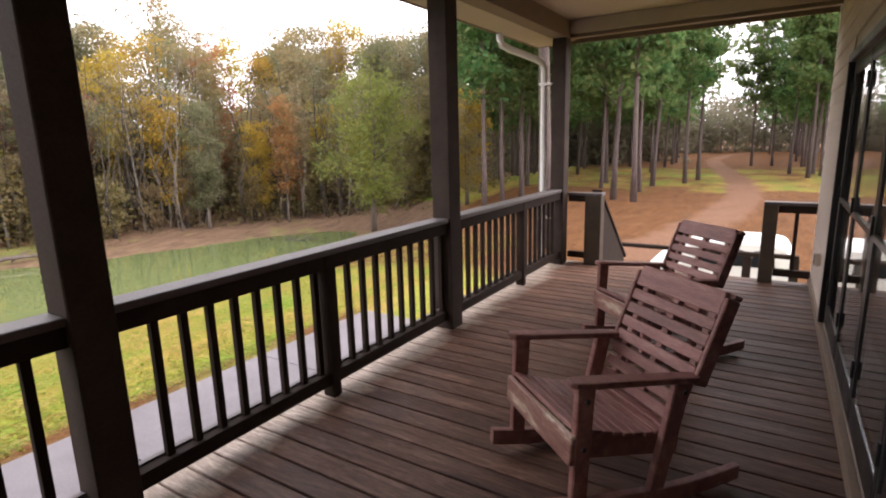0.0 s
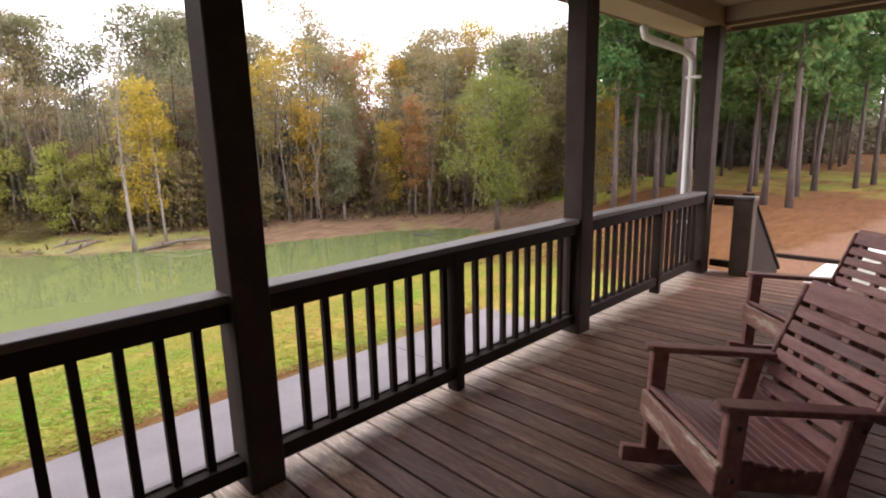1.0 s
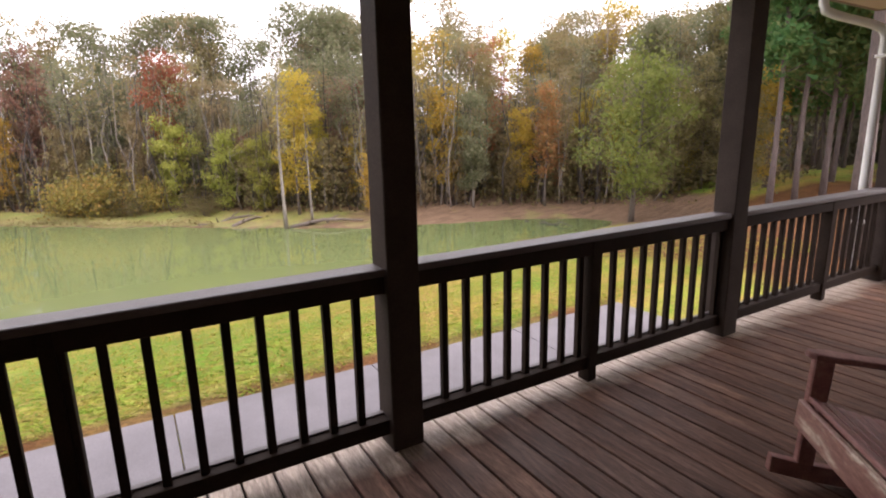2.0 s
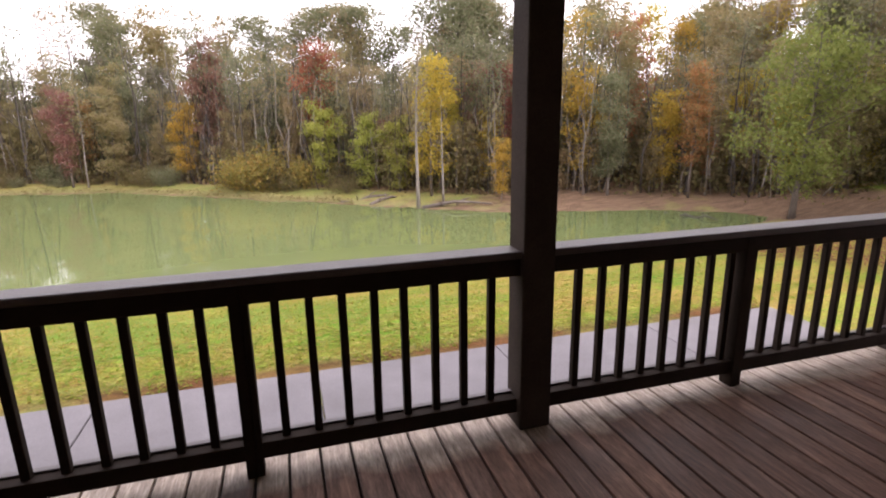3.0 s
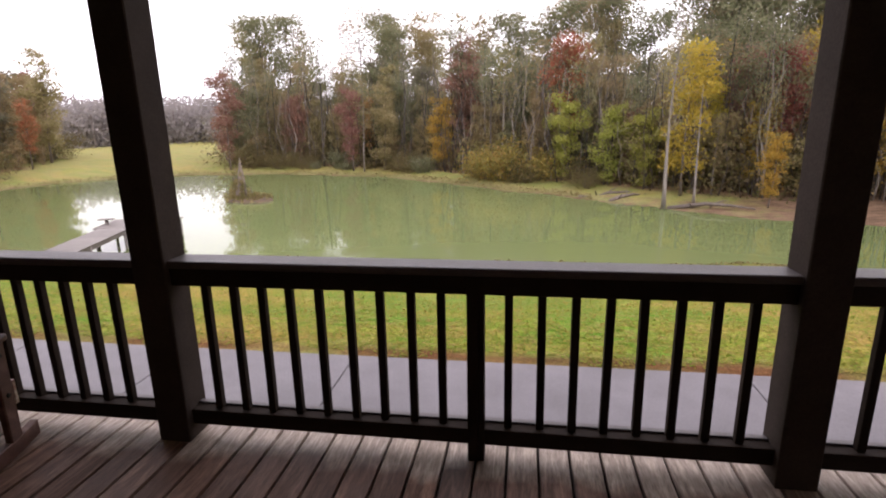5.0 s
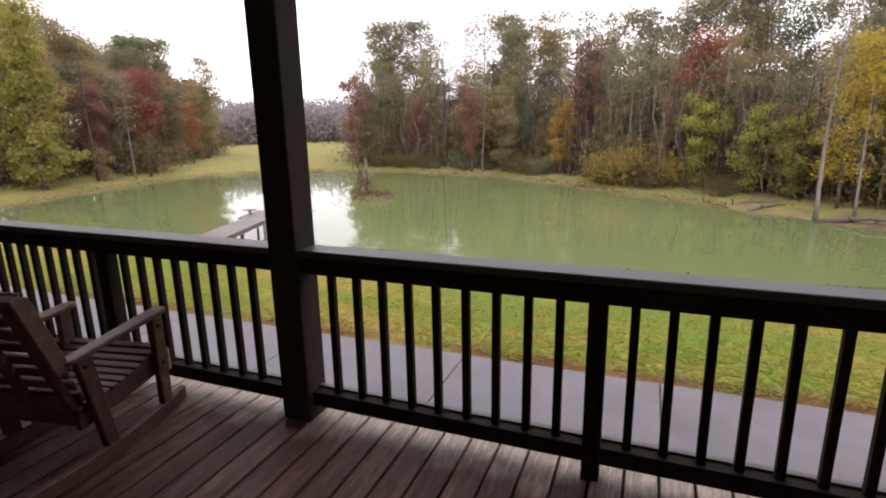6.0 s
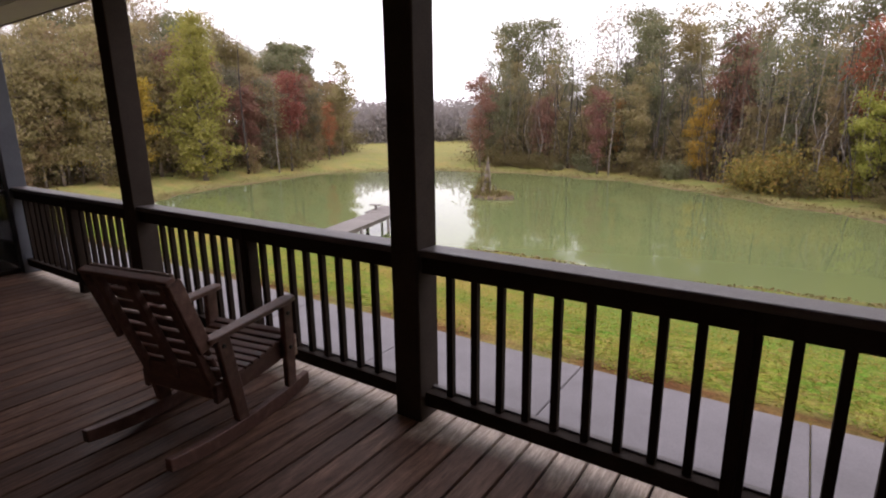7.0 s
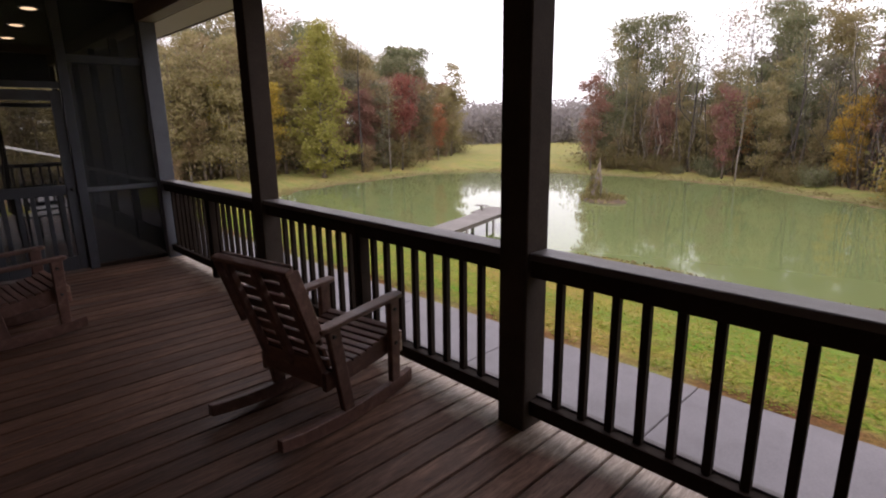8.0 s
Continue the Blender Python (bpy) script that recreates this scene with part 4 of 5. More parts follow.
def ground_material():
    m, n, b, nn, ln = nodes_of("lawn_and_forest_floor")

    def mask(name, lo, hi, scale):
        at = nn("ShaderNodeAttribute")
        at.attribute_name = name
        add = nn("ShaderNodeMath")
        add.operation = "ADD"
        wob = noise_node(n, scale, 5, 0.65)
        ln(at.outputs["Fac"], add.inputs[0])
        ln(wob.outputs[0], add.inputs[1])
        r = ramp(n, [(lo, (0, 0, 0)), (hi, (1, 1, 1))])
        half = nn("ShaderNodeMath")
        half.operation = "MULTIPLY"
        half.inputs[1].default_value = 0.5
        ln(add.outputs[0], half.inputs[0])
        ln(half.outputs[0], r.inputs[0])
        return r.outputs[0]

    big = noise_node(n, 0.45, 6, 0.65, stretch=(0.5, 1.3, 1))
    mid = noise_node(n, 2.2, 6, 0.72, stretch=(0.35, 1.5, 1))
    fine = noise_node(n, 22, 6, 0.78)
    grass = ramp(n, [(0.40, (0.10, 0.22, 0.015)), (0.5, (0.205, 0.245, 0.027)), (0.60, (0.33, 0.235, 0.054))])
    ln(big.outputs[0], grass.inputs[0])
    blade = noise_node(n, 9, 6, 0.75, stretch=(0.45, 1.3, 1))
    dry = ramp(n, [(0.42, (0, 0, 0)), (0.62, (0.8, 0.8, 0.8))])
    ln(blade.outputs[0], dry.inputs[0])
    col = mix(n, dry.outputs[0], grass.outputs[0], (0.26, 0.185, 0.058))
    hay = ramp(n, [(0.35, (0.155, 0.185, 0.060)), (0.5, (0.225, 0.205, 0.085)), (0.68, (0.29, 0.205, 0.10))])
    ln(mid.outputs[0], hay.inputs[0])
    col = mix(n, mask("dry", 0.40, 0.75, 0.8), col, hay.outputs[0])
    litter = ramp(n, [(0.3, (0.085, 0.038, 0.0145)), (0.55, (0.14, 0.061, 0.022)), (0.8, (0.19, 0.098, 0.041))])
    ln(mid.outputs[0], litter.inputs[0])
    leaf = ramp(n, [(0.3, (0.11, 0.07, 0.04)), (0.6, (0.19, 0.115, 0.065)), (0.8, (0.26, 0.17, 0.10))])
    ln(mid.outputs[0], leaf.inputs[0])
    col = mix(n, mask("woods", 0.44, 0.62, 0.5), col, leaf.outputs[0])
    mudc = ramp(n, [(0.3, (0.085, 0.055, 0.036)), (0.5, (0.165, 0.105, 0.066)), (0.75, (0.25, 0.165, 0.11))])
    ln(mid.outputs[0], mudc.inputs[0])
    col = mix(n, mask("mud", 0.46, 0.60, 0.9), col, mudc.outputs[0])
    col = mix(n, mask("litter", 0.46, 0.60, 0.35), col, litter.outputs[0])
    col = mix(n, mask("road", 0.46, 0.62, 1.2), col, (0.185, 0.10, 0.06))
    fr = ramp(n, [(0.32, (0.42, 0.42, 0.42)), (0.66, (1.3, 1.3, 1.3))])
    ln(fine.outputs[0], fr.inputs[0])
    ln(mix(n, 1.0, col, fr.outputs[0], "MULTIPLY"), b.inputs["Base Color"])
    b.inputs["Roughness"].default_value = 0.95
    b.inputs["Specular IOR Level"].default_value = 0.15
    bump(n, b, fine.outputs[0], 0.7, 0.03)
    return m


def make_ground():
    xs = np.concatenate([[-900, -500, -300, -180, -120], np.arange(-90, -48, 3), np.arange(-48, 36, 0.6), np.arange(36, 110, 2.5), [120, 160, 240, 400, 900]])
    ys = np.concatenate([[-900, -400, -150, -60, -30, -15], np.arange(-8, 62, 0.6), np.arange(62, 110, 3), [120, 160, 240, 400, 900]])
    X, Y = np.meshgrid(xs, ys)
    Z = ground_height(X.ravel(), Y.ravel())
    v = np.stack([X.ravel(), Y.ravel(), Z], 1)
    w = len(xs)
    i, j = np.meshgrid(np.arange(len(ys) - 1), np.arange(w - 1), indexing="ij")
    a = (i * w + j).ravel()
    me = data_mesh("ground", v.tolist(), np.stack([a, a + 1, a + w + 1, a + w], 1).tolist(), ground_material(), True)
    x, y = v[:, 0], v[:, 1]
    d = pond_distance(x, y)
    farside = np.maximum(ease(19, 27, y), ease(-26, -36, x))
    east = ease(0, 8, x) * np.maximum(farside, ease(19, 24, x))
    masks = {
        "dry": farside * 0.75 + 0.5 * (1 - ease(0.5, 1.6, d)) + 0.75 * (1 - ease(6.25, 6.8, y)) * ease(5.5, 6.0, y) * (1 - ease(7.5, 9, x)),
        "litter": (1 - 0.45 * ease(27, 36, x) * (1 - ease(48, 64, x))) * ease(9, 14, x) * (1 - ease(11, 17, y - 0.12 * np.maximum(x - 15, 0))) + 0.68 * (1 - ease(6.35, 6.9, y)) * ease(5.5, 6.0, y) * (1 - ease(7.5, 9, x)),
        "road": 0.95 - ease(0.2, 1.7, road_distance(x, y)),
        "mud": np.maximum((1 - ease(0.1, 0.8, d)) * 0.75, ease(0, 8, x) * np.maximum(farside, ease(19, 24, x)) * (0.48 + 0.35 * ease(8, 18, x)) * (1 - ease(1.5 + 3.5 * ease(8, 18, x), 3.5 + 4.5 * ease(8, 18, x), d))),
        "woods": farside * ease(2.2, 5.0, d) * np.where(x < -26, ease(6, 12, d) * (1 - ease(44, 50, y)), 1),
    }
    for name, values in masks.items():
        at = me.attributes.new(name, "FLOAT", "POINT")
        at.data.foreach_set("value", np.asarray(values, np.float32))
    return tagged(new("ground", me), "green lawn running into pine straw and forest floor", "ground", kind="structure")


def make_water():
    ring = SHORE + 1.2 * (SHORE - SHORE.mean(0)) / np.linalg.norm(SHORE - SHORE.mean(0), axis=1)[:, None]
    me = data_mesh("water", [(x, y, WATER_Z) for x, y in ring], [tuple(range(len(ring)))], WATER)
    tagged(new("water", me), "still murky green pond water", "water", kind="structure")


def make_walk():
    path = part("pavement", box_bm(-31, 7.9, 2.95, 6.16, GROUND_Z - 0.2, GROUND_Z - 0.02, bev=0), CLOD)
    tagged(path, "grey concrete walk of broad slabs below the deck", "walk", kind="structure")
    wide = 2.3
    me = mesh_of(box_bm(0.006, wide - 0.006, 2.96, 6.20, -0.05, 0.0, bev=0.008), "slab", CONCRETE)
    for i in range(17):
        piece("slab", me, path, pose(-1.15 - 13 * wide + i * wide, 0, GROUND_Z + 0.032 + random.uniform(-0.004, 0.004)))


# ---------------------------------------------------------------- plants
rng = np.random.default_rng(7)


def leaf_blades(centres, size, long=1.0, up=None, flat=0.0):
    """Small three-cornered leaves at the centres, turned at random."""
    n = len(centres)
    a = rng.normal(size=(n, 3))
    if up is not None:
        a = a * (1 - up) + np.array([0, 0, 1.0]) * up
    a /= np.linalg.norm(a, axis=1)[:, None]
    side = rng.normal(size=(n, 3))
    if flat:
        a[:, 2] *= 1 - flat
        a /= np.linalg.norm(a, axis=1)[:, None]
        side = side * (1 - flat) + np.array([0, 0, 1.0])
    b = np.cross(a, side)
    b /= np.linalg.norm(b, axis=1)[:, None]
    s = size * rng.uniform(0.6, 1.3, (n, 1))
    a, b = a * s * long, b * s * 0.5
    v = np.stack([centres - a * 0.5 - b * 0.85, centres - a * 0.45 + b * 0.85, centres + a * 0.62], 1).reshape(-1, 3)
    f = np.arange(3 * n).reshape(-1, 3)
    return v, f


def bent(p0, p1, sag, k=4):
    p0, p1 = np.array(p0, float), np.array(p1, float)
    return [p0 + (p1 - p0) * t + np.array([0, 0, sag * 4 * t * (1 - t)]) + rng.normal(size=3) * 0.04 * np.linalg.norm(p1 - p0) * (0 < t < 1) for t in np.linspace(0, 1, k)]


def tree_meshes(H, girth, crown0, spread, leaves, limbs=17, lean=0.02, cone=0.0, sides=6, loose=1.0, twigs=2, puffs=0, puff=0.6):
    """Verts and faces of the trunk with its limbs, and the leaf centres."""
    tubes, centres, seats = [], [], []
    off = rng.normal(size=2) * lean * H
    spine = []
    for t in np.linspace(0, 1, 8):
        spine.append((off[0] * t ** 1.5 + 0.10 * math.sin(4 * t + H), off[1] * t ** 1.5 + 0.08 * math.cos(5 * t), H * 0.95 * t))
    rad = [girth * (1.25 if i == 0 else 1 - 0.125 * i) for i in range(8)]
    tubes.append(tube(spine, rad, sides))
    spine = np.array(spine)
    for i in range(limbs):
        u = crown0 + (0.97 - crown0) * (i + rng.uniform(0, 0.9)) / limbs
        base = np.array([np.interp(u * 7, range(8), spine[:, k]) for k in range(3)])
        ang = i * 2.4 + rng.uniform(-0.6, 0.6)
        w = (u - crown0) / (0.97 - crown0)
        shape = (1 - w) ** 0.8 * cone + (1 - cone) * (0.5 + 1.9 * w * (1 - w) + 0.1 * w)
        reach = spread * shape * rng.uniform(0.55, 1.25)
        rise = reach * rng.uniform(0.1, 0.9) * (1 - 0.6 * cone)
        tip = base + np.array([math.cos(ang) * reach, math.sin(ang) * reach, rise])
        pts = bent(base, tip, 0.08 * reach)
        g = max(girth * (1 - 0.85 * u) * 0.45, 0.012)
        tubes.append(tube([pts[0], pts[2], pts[3]], [g, g * 0.5, g * 0.18], 3))
        ends = [(np.array(pts[1]), np.array(pts[3]))]
        for k in range(twigs):
            p = np.array(pts[1 + k % 2]) * 0.5 + np.array(pts[2]) * 0.5
            q = p + rng.normal(size=3) * reach * 0.35 + np.array([0, 0, 0.25 * reach])
            tubes.append(tube([p, q], [g * 0.4, g * 0.1], 3))
            ends.append((p, q))
        seats += ends
        per = leaves / limbs * (0.5 + shape) / 1.2
        for p, q in ends:
            k = max(int(per / len(ends)), 1)
            for c in range(4):
                mid = p + (q - p) * rng.uniform(0.15, 1.15)
                kk = int(k * rng.uniform(0.05, 0.45)) + 1
                sig = rng.uniform(0.5, 1.3) * loose * np.array([0.42, 0.42, 0.26])
                centres.append(mid + rng.normal(size=(kk, 3)) * sig)
    if puffs:                                     # leaves gathered in rounded clumps round the limb ends, with gaps between
        centres = [c[: len(c) * 2 // 5] for c in centres]
        sizes = 1.45 * puff * rng.uniform(0.6, 1.35, puffs)
        for r, share in zip(sizes, sizes ** 2 / (sizes ** 2).sum()):
            p, q = seats[int(rng.integers(len(seats)))]
            n = int(0.75 * leaves * share) + 2
            out = rng.normal(size=(n, 3)) + np.array([0, 0, 0.25])
            out /= np.linalg.norm(out, axis=1)[:, None]
            ball = out * r * rng.uniform(0.15, 1.0, (n, 1)) ** 0.45 * np.array([1.0, 1.0, 0.68])
            centres.append(p + (q - p) * rng.uniform(0.45, 1.1) + ball + rng.normal(size=(n, 3)) * 0.10 * r)
    v, f = join_tubes(tubes)
    return v, f, np.concatenate(centres)


TREES = {}


def tree_kind(key, name, label, category, H, girth, crown0, spread, leaves, size, leaf, bark, long=1.0, up=None, **k):
    """Build one tree of a kind; its copies are set out later."""
    tree = empty(name, label, category, name + "s of the wood")
    v, f, c = tree_meshes(H, girth, crown0, spread, leaves, **k)
    ob = new("trunk", data_mesh("trunk", v, f, bark, True))
    ob.parent = tree
    if leaves > 10:
        v, f = leaf_blades(c, size, long, up)
        ob = new("crown", data_mesh("crown", v.tolist(), f.tolist(), leaf))
        ob.parent = tree
    tree.location = (0, 0, -500)
    TREES[key] = (tree, H)
    return tree


PLACED = {}


def plant(key, x, y, tall=None, turn=None):
    """Set a tree of the kind at x, y on the ground; tall gives its height."""
    tree, H = TREES[key]
    s = (tall or H * rng.uniform(0.85, 1.15)) / H
    z = float(ground_height(x, y)[0]) - 0.05
    m = pose(x, y, z, 0, 0, rng.uniform(0, 360) if turn is None else turn)
    ob = tree if key not in PLACED else copy_thing(tree, m)
    PLACED[key] = True
    ob.matrix_basis = m @ Matrix.Diagonal((s, s, s, 1))
    return ob


OAK = "oak_tree"
tree_kind("green_a", OAK, "broad fresh-green tree standing alone by the pond", "tree", 8.0, 0.13, 0.10, 2.6, 7500, 0.13, FRESH, BARK, limbs=30, cone=0.35)
tree_kind("green_b", OAK, "tall airy green tree of the far wood", "tree", 13.5, 0.13, 0.40, 1.9, 4600, 0.175, GREEN, BARK, limbs=15, twigs=2, puffs=21, puff=0.78)
tree_kind("green_d", OAK, "tall grey-green tree with clumped foliage", "tree", 14, 0.14, 0.34, 2.3, 5100, 0.175, GREEN, DARK_BARK, limbs=17, twigs=2, puffs=26, puff=0.82)
tree_kind("green_c", OAK, "soft green tree of the far wood", "tree", 11, 0.12, 0.165, 1.6, 5200, 0.18, GREEN, PALE_BARK, puffs=38, puff=0.66)
tree_kind("olive_a", OAK, "olive-green tree turning in autumn", "tree", 11, 0.12, 0.12, 1.6, 5200, 0.18, OLIVE, BARK, puffs=35, puff=0.68)
tree_kind("olive_b", OAK, "slim airy olive tree of the far wood", "tree", 14, 0.12, 0.38, 1.8, 4100, 0.175, OLIVE, PALE_BARK, limbs=15, twigs=3, puffs=20, puff=0.74)
tree_kind("yellow_a", "hickory_tree", "golden-yellow autumn tree in the wood", "tree", 9, 0.09, 0.12, 1.3, 3500, 0.165, YELLOW, BARK, puffs=28, puff=0.55)
tree_kind("yellow_b", "hickory_tree", "tall thin yellow-leaved tree in the wood", "tree", 13, 0.11, 0.35, 1.7, 2600, 0.165, YELLOW, PALE_BARK, limbs=18, twigs=3, puffs=20, puff=0.66)
tree_kind("orange_a", "maple_tree", "orange autumn maple in the wood", "tree", 11.5, 0.10, 0.25, 1.1, 3200, 0.175, ORANGE, BARK, puffs=28, puff=0.58)
tree_kind("red", "maple_tree", "coral-red autumn maple behind the bank shrubs", "tree", 11, 0.11, 0.38, 1.15, 4200, 0.165, RED, DARK_BARK, puffs=22, puff=0.68)
tree_kind("crimson", "maple_tree", "dark crimson autumn maple in the wood", "tree", 10, 0.10, 0.35, 1.1, 2800, 0.165, CRIMSON, DARK_BARK, puffs=22, puff=0.60)
tree_kind("rust_a", "maple_tree", "rust-brown autumn tree in the wood", "tree", 11, 0.10, 0.10, 1.2, 4000, 0.175, RUST, BARK, puffs=32, puff=0.60)
tree_kind("brown_a", OAK, "brown thin-leaved tree in the wood", "tree", 11, 0.10, 0.18, 1.5, 3800, 0.175, BROWN, PALE_BARK, limbs=20, twigs=3, puffs=30, puff=0.62)
tree_kind("brown_b", OAK, "tall sparse tree with bare upper twigs", "tree", 14.5, 0.13, 0.42, 2.0, 1700, 0.14, BROWN, PALE_BARK, limbs=24, twigs=5, puffs=18, puff=0.85)
tree_kind("deep", OAK, "leafy greyish-olive tree deep in the wood", "tree", 11, 0.11, 0.06, 1.7, 3000, 0.21, DEEP, BARK, limbs=18, twigs=1, loose=1.1)
tree_kind("bare", "bare_tree", "bare pale-trunked tree standing before the wood", "tree", 13, 0.15, 0.40, 1.1, 500, 0.14, OLIVE, PALE_BARK, limbs=22, twigs=4)
tree_kind("snag", "bare_tree", "pale broken leafless tree on the pond bank", "tree", 8, 0.10, 0.35, 1.2, 0, 0.16, YELLOW, PALE_BARK, limbs=12, twigs=3)
tree_kind("lime", "willow_tree", "bright lime-green young willow on the bank", "tree", 5.5, 0.06, 0.05, 1.2, 4550, 0.128, LIME, BARK, limbs=18, loose=0.6)
tree_kind("cypress", "cypress_tree", "tall conical yellow-green tree by the pond", "tree", 13, 0.2, 0.03, 2.6, 15000, 0.165, CYPRESS, BARK, limbs=70, cone=0.70, twigs=1, loose=0.9)
tree_kind("pine_a", "pine_tree", "tall straight pine with dark green needles", "tree", 15, 0.14, 0.30, 2.5, 6400, 0.19, NEEDLE, PINE_BARK, 1.7, puffs=52, puff=0.52, limbs=34, lean=0.01, cone=0.35, sides=9, loose=0.8)
tree_kind("pine_b", "pine_tree", "tall straight pine with dark green needles", "tree", 16, 0.125, 0.34, 2.0, 5400, 0.19, NEEDLE, PINE_BARK, 1.7, puffs=46, puff=0.48, limbs=30, lean=0.01, cone=0.4, sides=9, loose=0.8)
tree_kind("pine_far", "pine_tree", "tall distant pine with green needles", "tree", 15, 0.13, 0.32, 2.1, 1500, 0.38, NEEDLE, PINE_BARK, 1.0, limbs=18, lean=0.01, cone=0.4, sides=6, twigs=1)
tree_kind("lone_pine", "pine_tree", "tall bare-trunked pine with a rounded top", "tree", 14, 0.13, 0.74, 2.2, 2200, 0.2, GREEN, DARK_BARK, 1.4, limbs=12, lean=0.01, puffs=16, puff=0.6)
tree_kind("dark_snag", "bare_tree", "dark leaning leafless tree above the wood", "tree", 12, 0.10, 0.45, 1.1, 0, 0.16, BROWN, DARK_BARK, limbs=10, twigs=3, lean=0.10)
tree_kind("pole", "pole_tree", "thin pale tree trunk with few leaves", "tree", 10, 0.07, 0.45, 1.1, 420, 0.14, OLIVE, PALE_BARK, limbs=14, twigs=3, lean=0.04, sides=5)
tree_kind("dark_pole", "pole_tree", "thin dark tree trunk with few leaves", "tree", 12, 0.10, 0.58, 1.6, 650, 0.15, GREEN, DARK_BARK, limbs=14, twigs=3, lean=0.03, sides=5)
tree_kind("sapling", "sapling", "thin young tree in the undergrowth", "tree", 5, 0.05, 0.03, 1.2, 1300, 0.19, BROWN, BARK, limbs=14)
tree_kind("sapling_green", "sapling", "thin green young tree in the undergrowth", "tree", 5, 0.05, 0.03, 1.2, 1300, 0.19, OLIVE, BARK, limbs=14)


def bush_kind(key, label, wide, tall, leaves, size, leaf):
    bush = empty("bush", label, "bush", "bushes on the bank")
    tubes = []
    for i in range(9):
        a = i * 2.4
        tubes.append(tube(bent((0.1 * math.cos(a), 0.1 * math.sin(a), 0), (wide * 0.6 * math.cos(a), wide * 0.6 * math.sin(a), tall * rng.uniform(0.6, 0.95)), 0.1), [0.03, 0.022, 0.015, 0.006], 4))
    v, f = join_tubes(tubes)
    new("stem", data_mesh("stem", v, f, BARK)).parent = bush
    lobes = rng.normal(size=(14, 3)) * np.array([wide * 0.42, wide * 0.42, tall * 0.20]) + np.array([0, 0, tall * 0.5])
    c = lobes[rng.integers(0, 14, leaves)] + rng.normal(size=(leaves, 3)) * np.array([0.26, 0.26, 0.20]) * wide
    c[:, 2] = np.abs(c[:, 2])
    v, f = leaf_blades(c, size)
    new("foliage", data_mesh("foliage", v.tolist(), f.tolist(), leaf)).parent = bush
    TREES[key] = (bush, tall)


bush_kind("bush_green", "green leafy bush on the pond bank", 1.5, 1.9, 2400, 0.115, GREEN)
bush_kind("bush_olive", "olive-brown mixed bush on the pond bank", 1.6, 1.8, 2400, 0.115, BRUSH)
bush_kind("bush_yellow", "yellow-orange autumn bush on the bank", 1.7, 1.9, 2800, 0.12, AUTUMN)
bush_kind("bush_brown", "brown and olive undergrowth bush on the bank", 1.6, 1.6, 2400, 0.11, BRUSH)


def shore_point(i, d):
    """A point d metres out from the i-th place along the shoreline."""
    n = len(SHORE)
    k = int(i) % n
    a, b = SHORE[k], SHORE[(k + 1) % n]
    p = a + (b - a) * (i - int(i))
    t = SHORE[(k + 2) % n] - SHORE[(k - 2) % n]
    nrm = np.array([t[1], -t[0]]) / np.linalg.norm(t)
    if pond_distance(*(p + nrm))[0] < 0:
        nrm = -nrm
    return p + nrm * d


# the hardwood on the far bank: bushes, a mixed front, a dense middle, tall airy crowns behind
FRONT = ((20, ["rust_a", "brown_a", "orange_a", "green_c", "olive_a", "rust_a"]), (6, ["green_c", "olive_a", "rust_a", "brown_a", "green_c", "orange_a", "olive_a"]),
         (-10, ["olive_a", "brown_a", "deep", "green_c", "brown_a"]), (-25, ["brown_a", "rust_a", "bare", "brown_a", "olive_a", "pole", "yellow_a"]),
         (-90, ["yellow_a", "olive_a", "orange_a", "yellow_a", "yellow_a", "brown_a", "rust_a", "olive_a"]))
BACK = ["olive_b", "green_b", "brown_b", "green_d", "green_b", "green_d"]
BACK_EAST = ["olive_b", "yellow_b", "brown_b", "yellow_b", "green_b", "olive_b"]
# trees that stand out of the wood: kind, place, height of the top
FEATURES = [("red", 3.97, 40.65, 7.2), ("crimson", 14.5, 31.4, 5.3), ("yellow_a", 9.65, 31.55, 5.4), ("yellow_a", 18.6, 29.3, 4.6), ("orange_a", 23.25, 25.2, 4.8),
            ("green_c", 19.4, 27.6, 4.2), ("rust_a", -14.7, 47.6, 4.6), ("rust_a", -27.6, 49.0, 6.6), ("olive_a", -11.7, 47.7, 4.5), ("yellow_a", -6.1, 45.2, 3.3),
            ("rust_a", -4.3, 45.6, 8.0), ("yellow_b", 20.1, 33.1, 8.6), ("yellow_b", 17.2, 32.0, 7.2), ("orange_a", 23.4, 32.0, 8.4), ("olive_b", 21.8, 31.0, 8.0), ("lime", 3.6, 38.45, 2.9), ("lime", 6.35, 35.8, 2.1), ("lime", 8.15, 34.1, 1.9), ("bush_yellow", -0.02, 39.7, -0.2),
            ("bush_yellow", -1.95, 40.65, -0.9), ("bush_yellow", 2.0, 38.8, -0.8), ("yellow_a", 12.95, 28.3, 0.7), ("bare", 8.2, 29.35, 6.2), ("snag", 9.9, 29.9, 3.3),
            ("pole", -13.4, 47.0, 5.4), ("green_a", 23.4, 18.5, 5.6), ("cypress", -41.4, 26.4, 11.2), ("crimson", -42.3, 36.4, 7.1), ("orange_a", -46.5, 45.6, 4.3),
            ("lone_pine", -49.0, 43.2, 10.9), ("dark_snag", -43.0, 31.6, 11.2), ("pole", -42.0, 34.6, 6.6), ("olive_a", -50.5, 52.0, 9.5), ("olive_a", -43.4, 16.4, 8.7),
            ("olive_a", -42.6, 18.8, 8.6), ("olive_a", -43.0, 14.2, 7.7)]
FAR0, FAR1 = 31, 96                           # along the shoreline: east end to the far corner


def azimuth(x, y):
    return math.degrees(math.atan2(-(x - 0.9), y - 0.3))


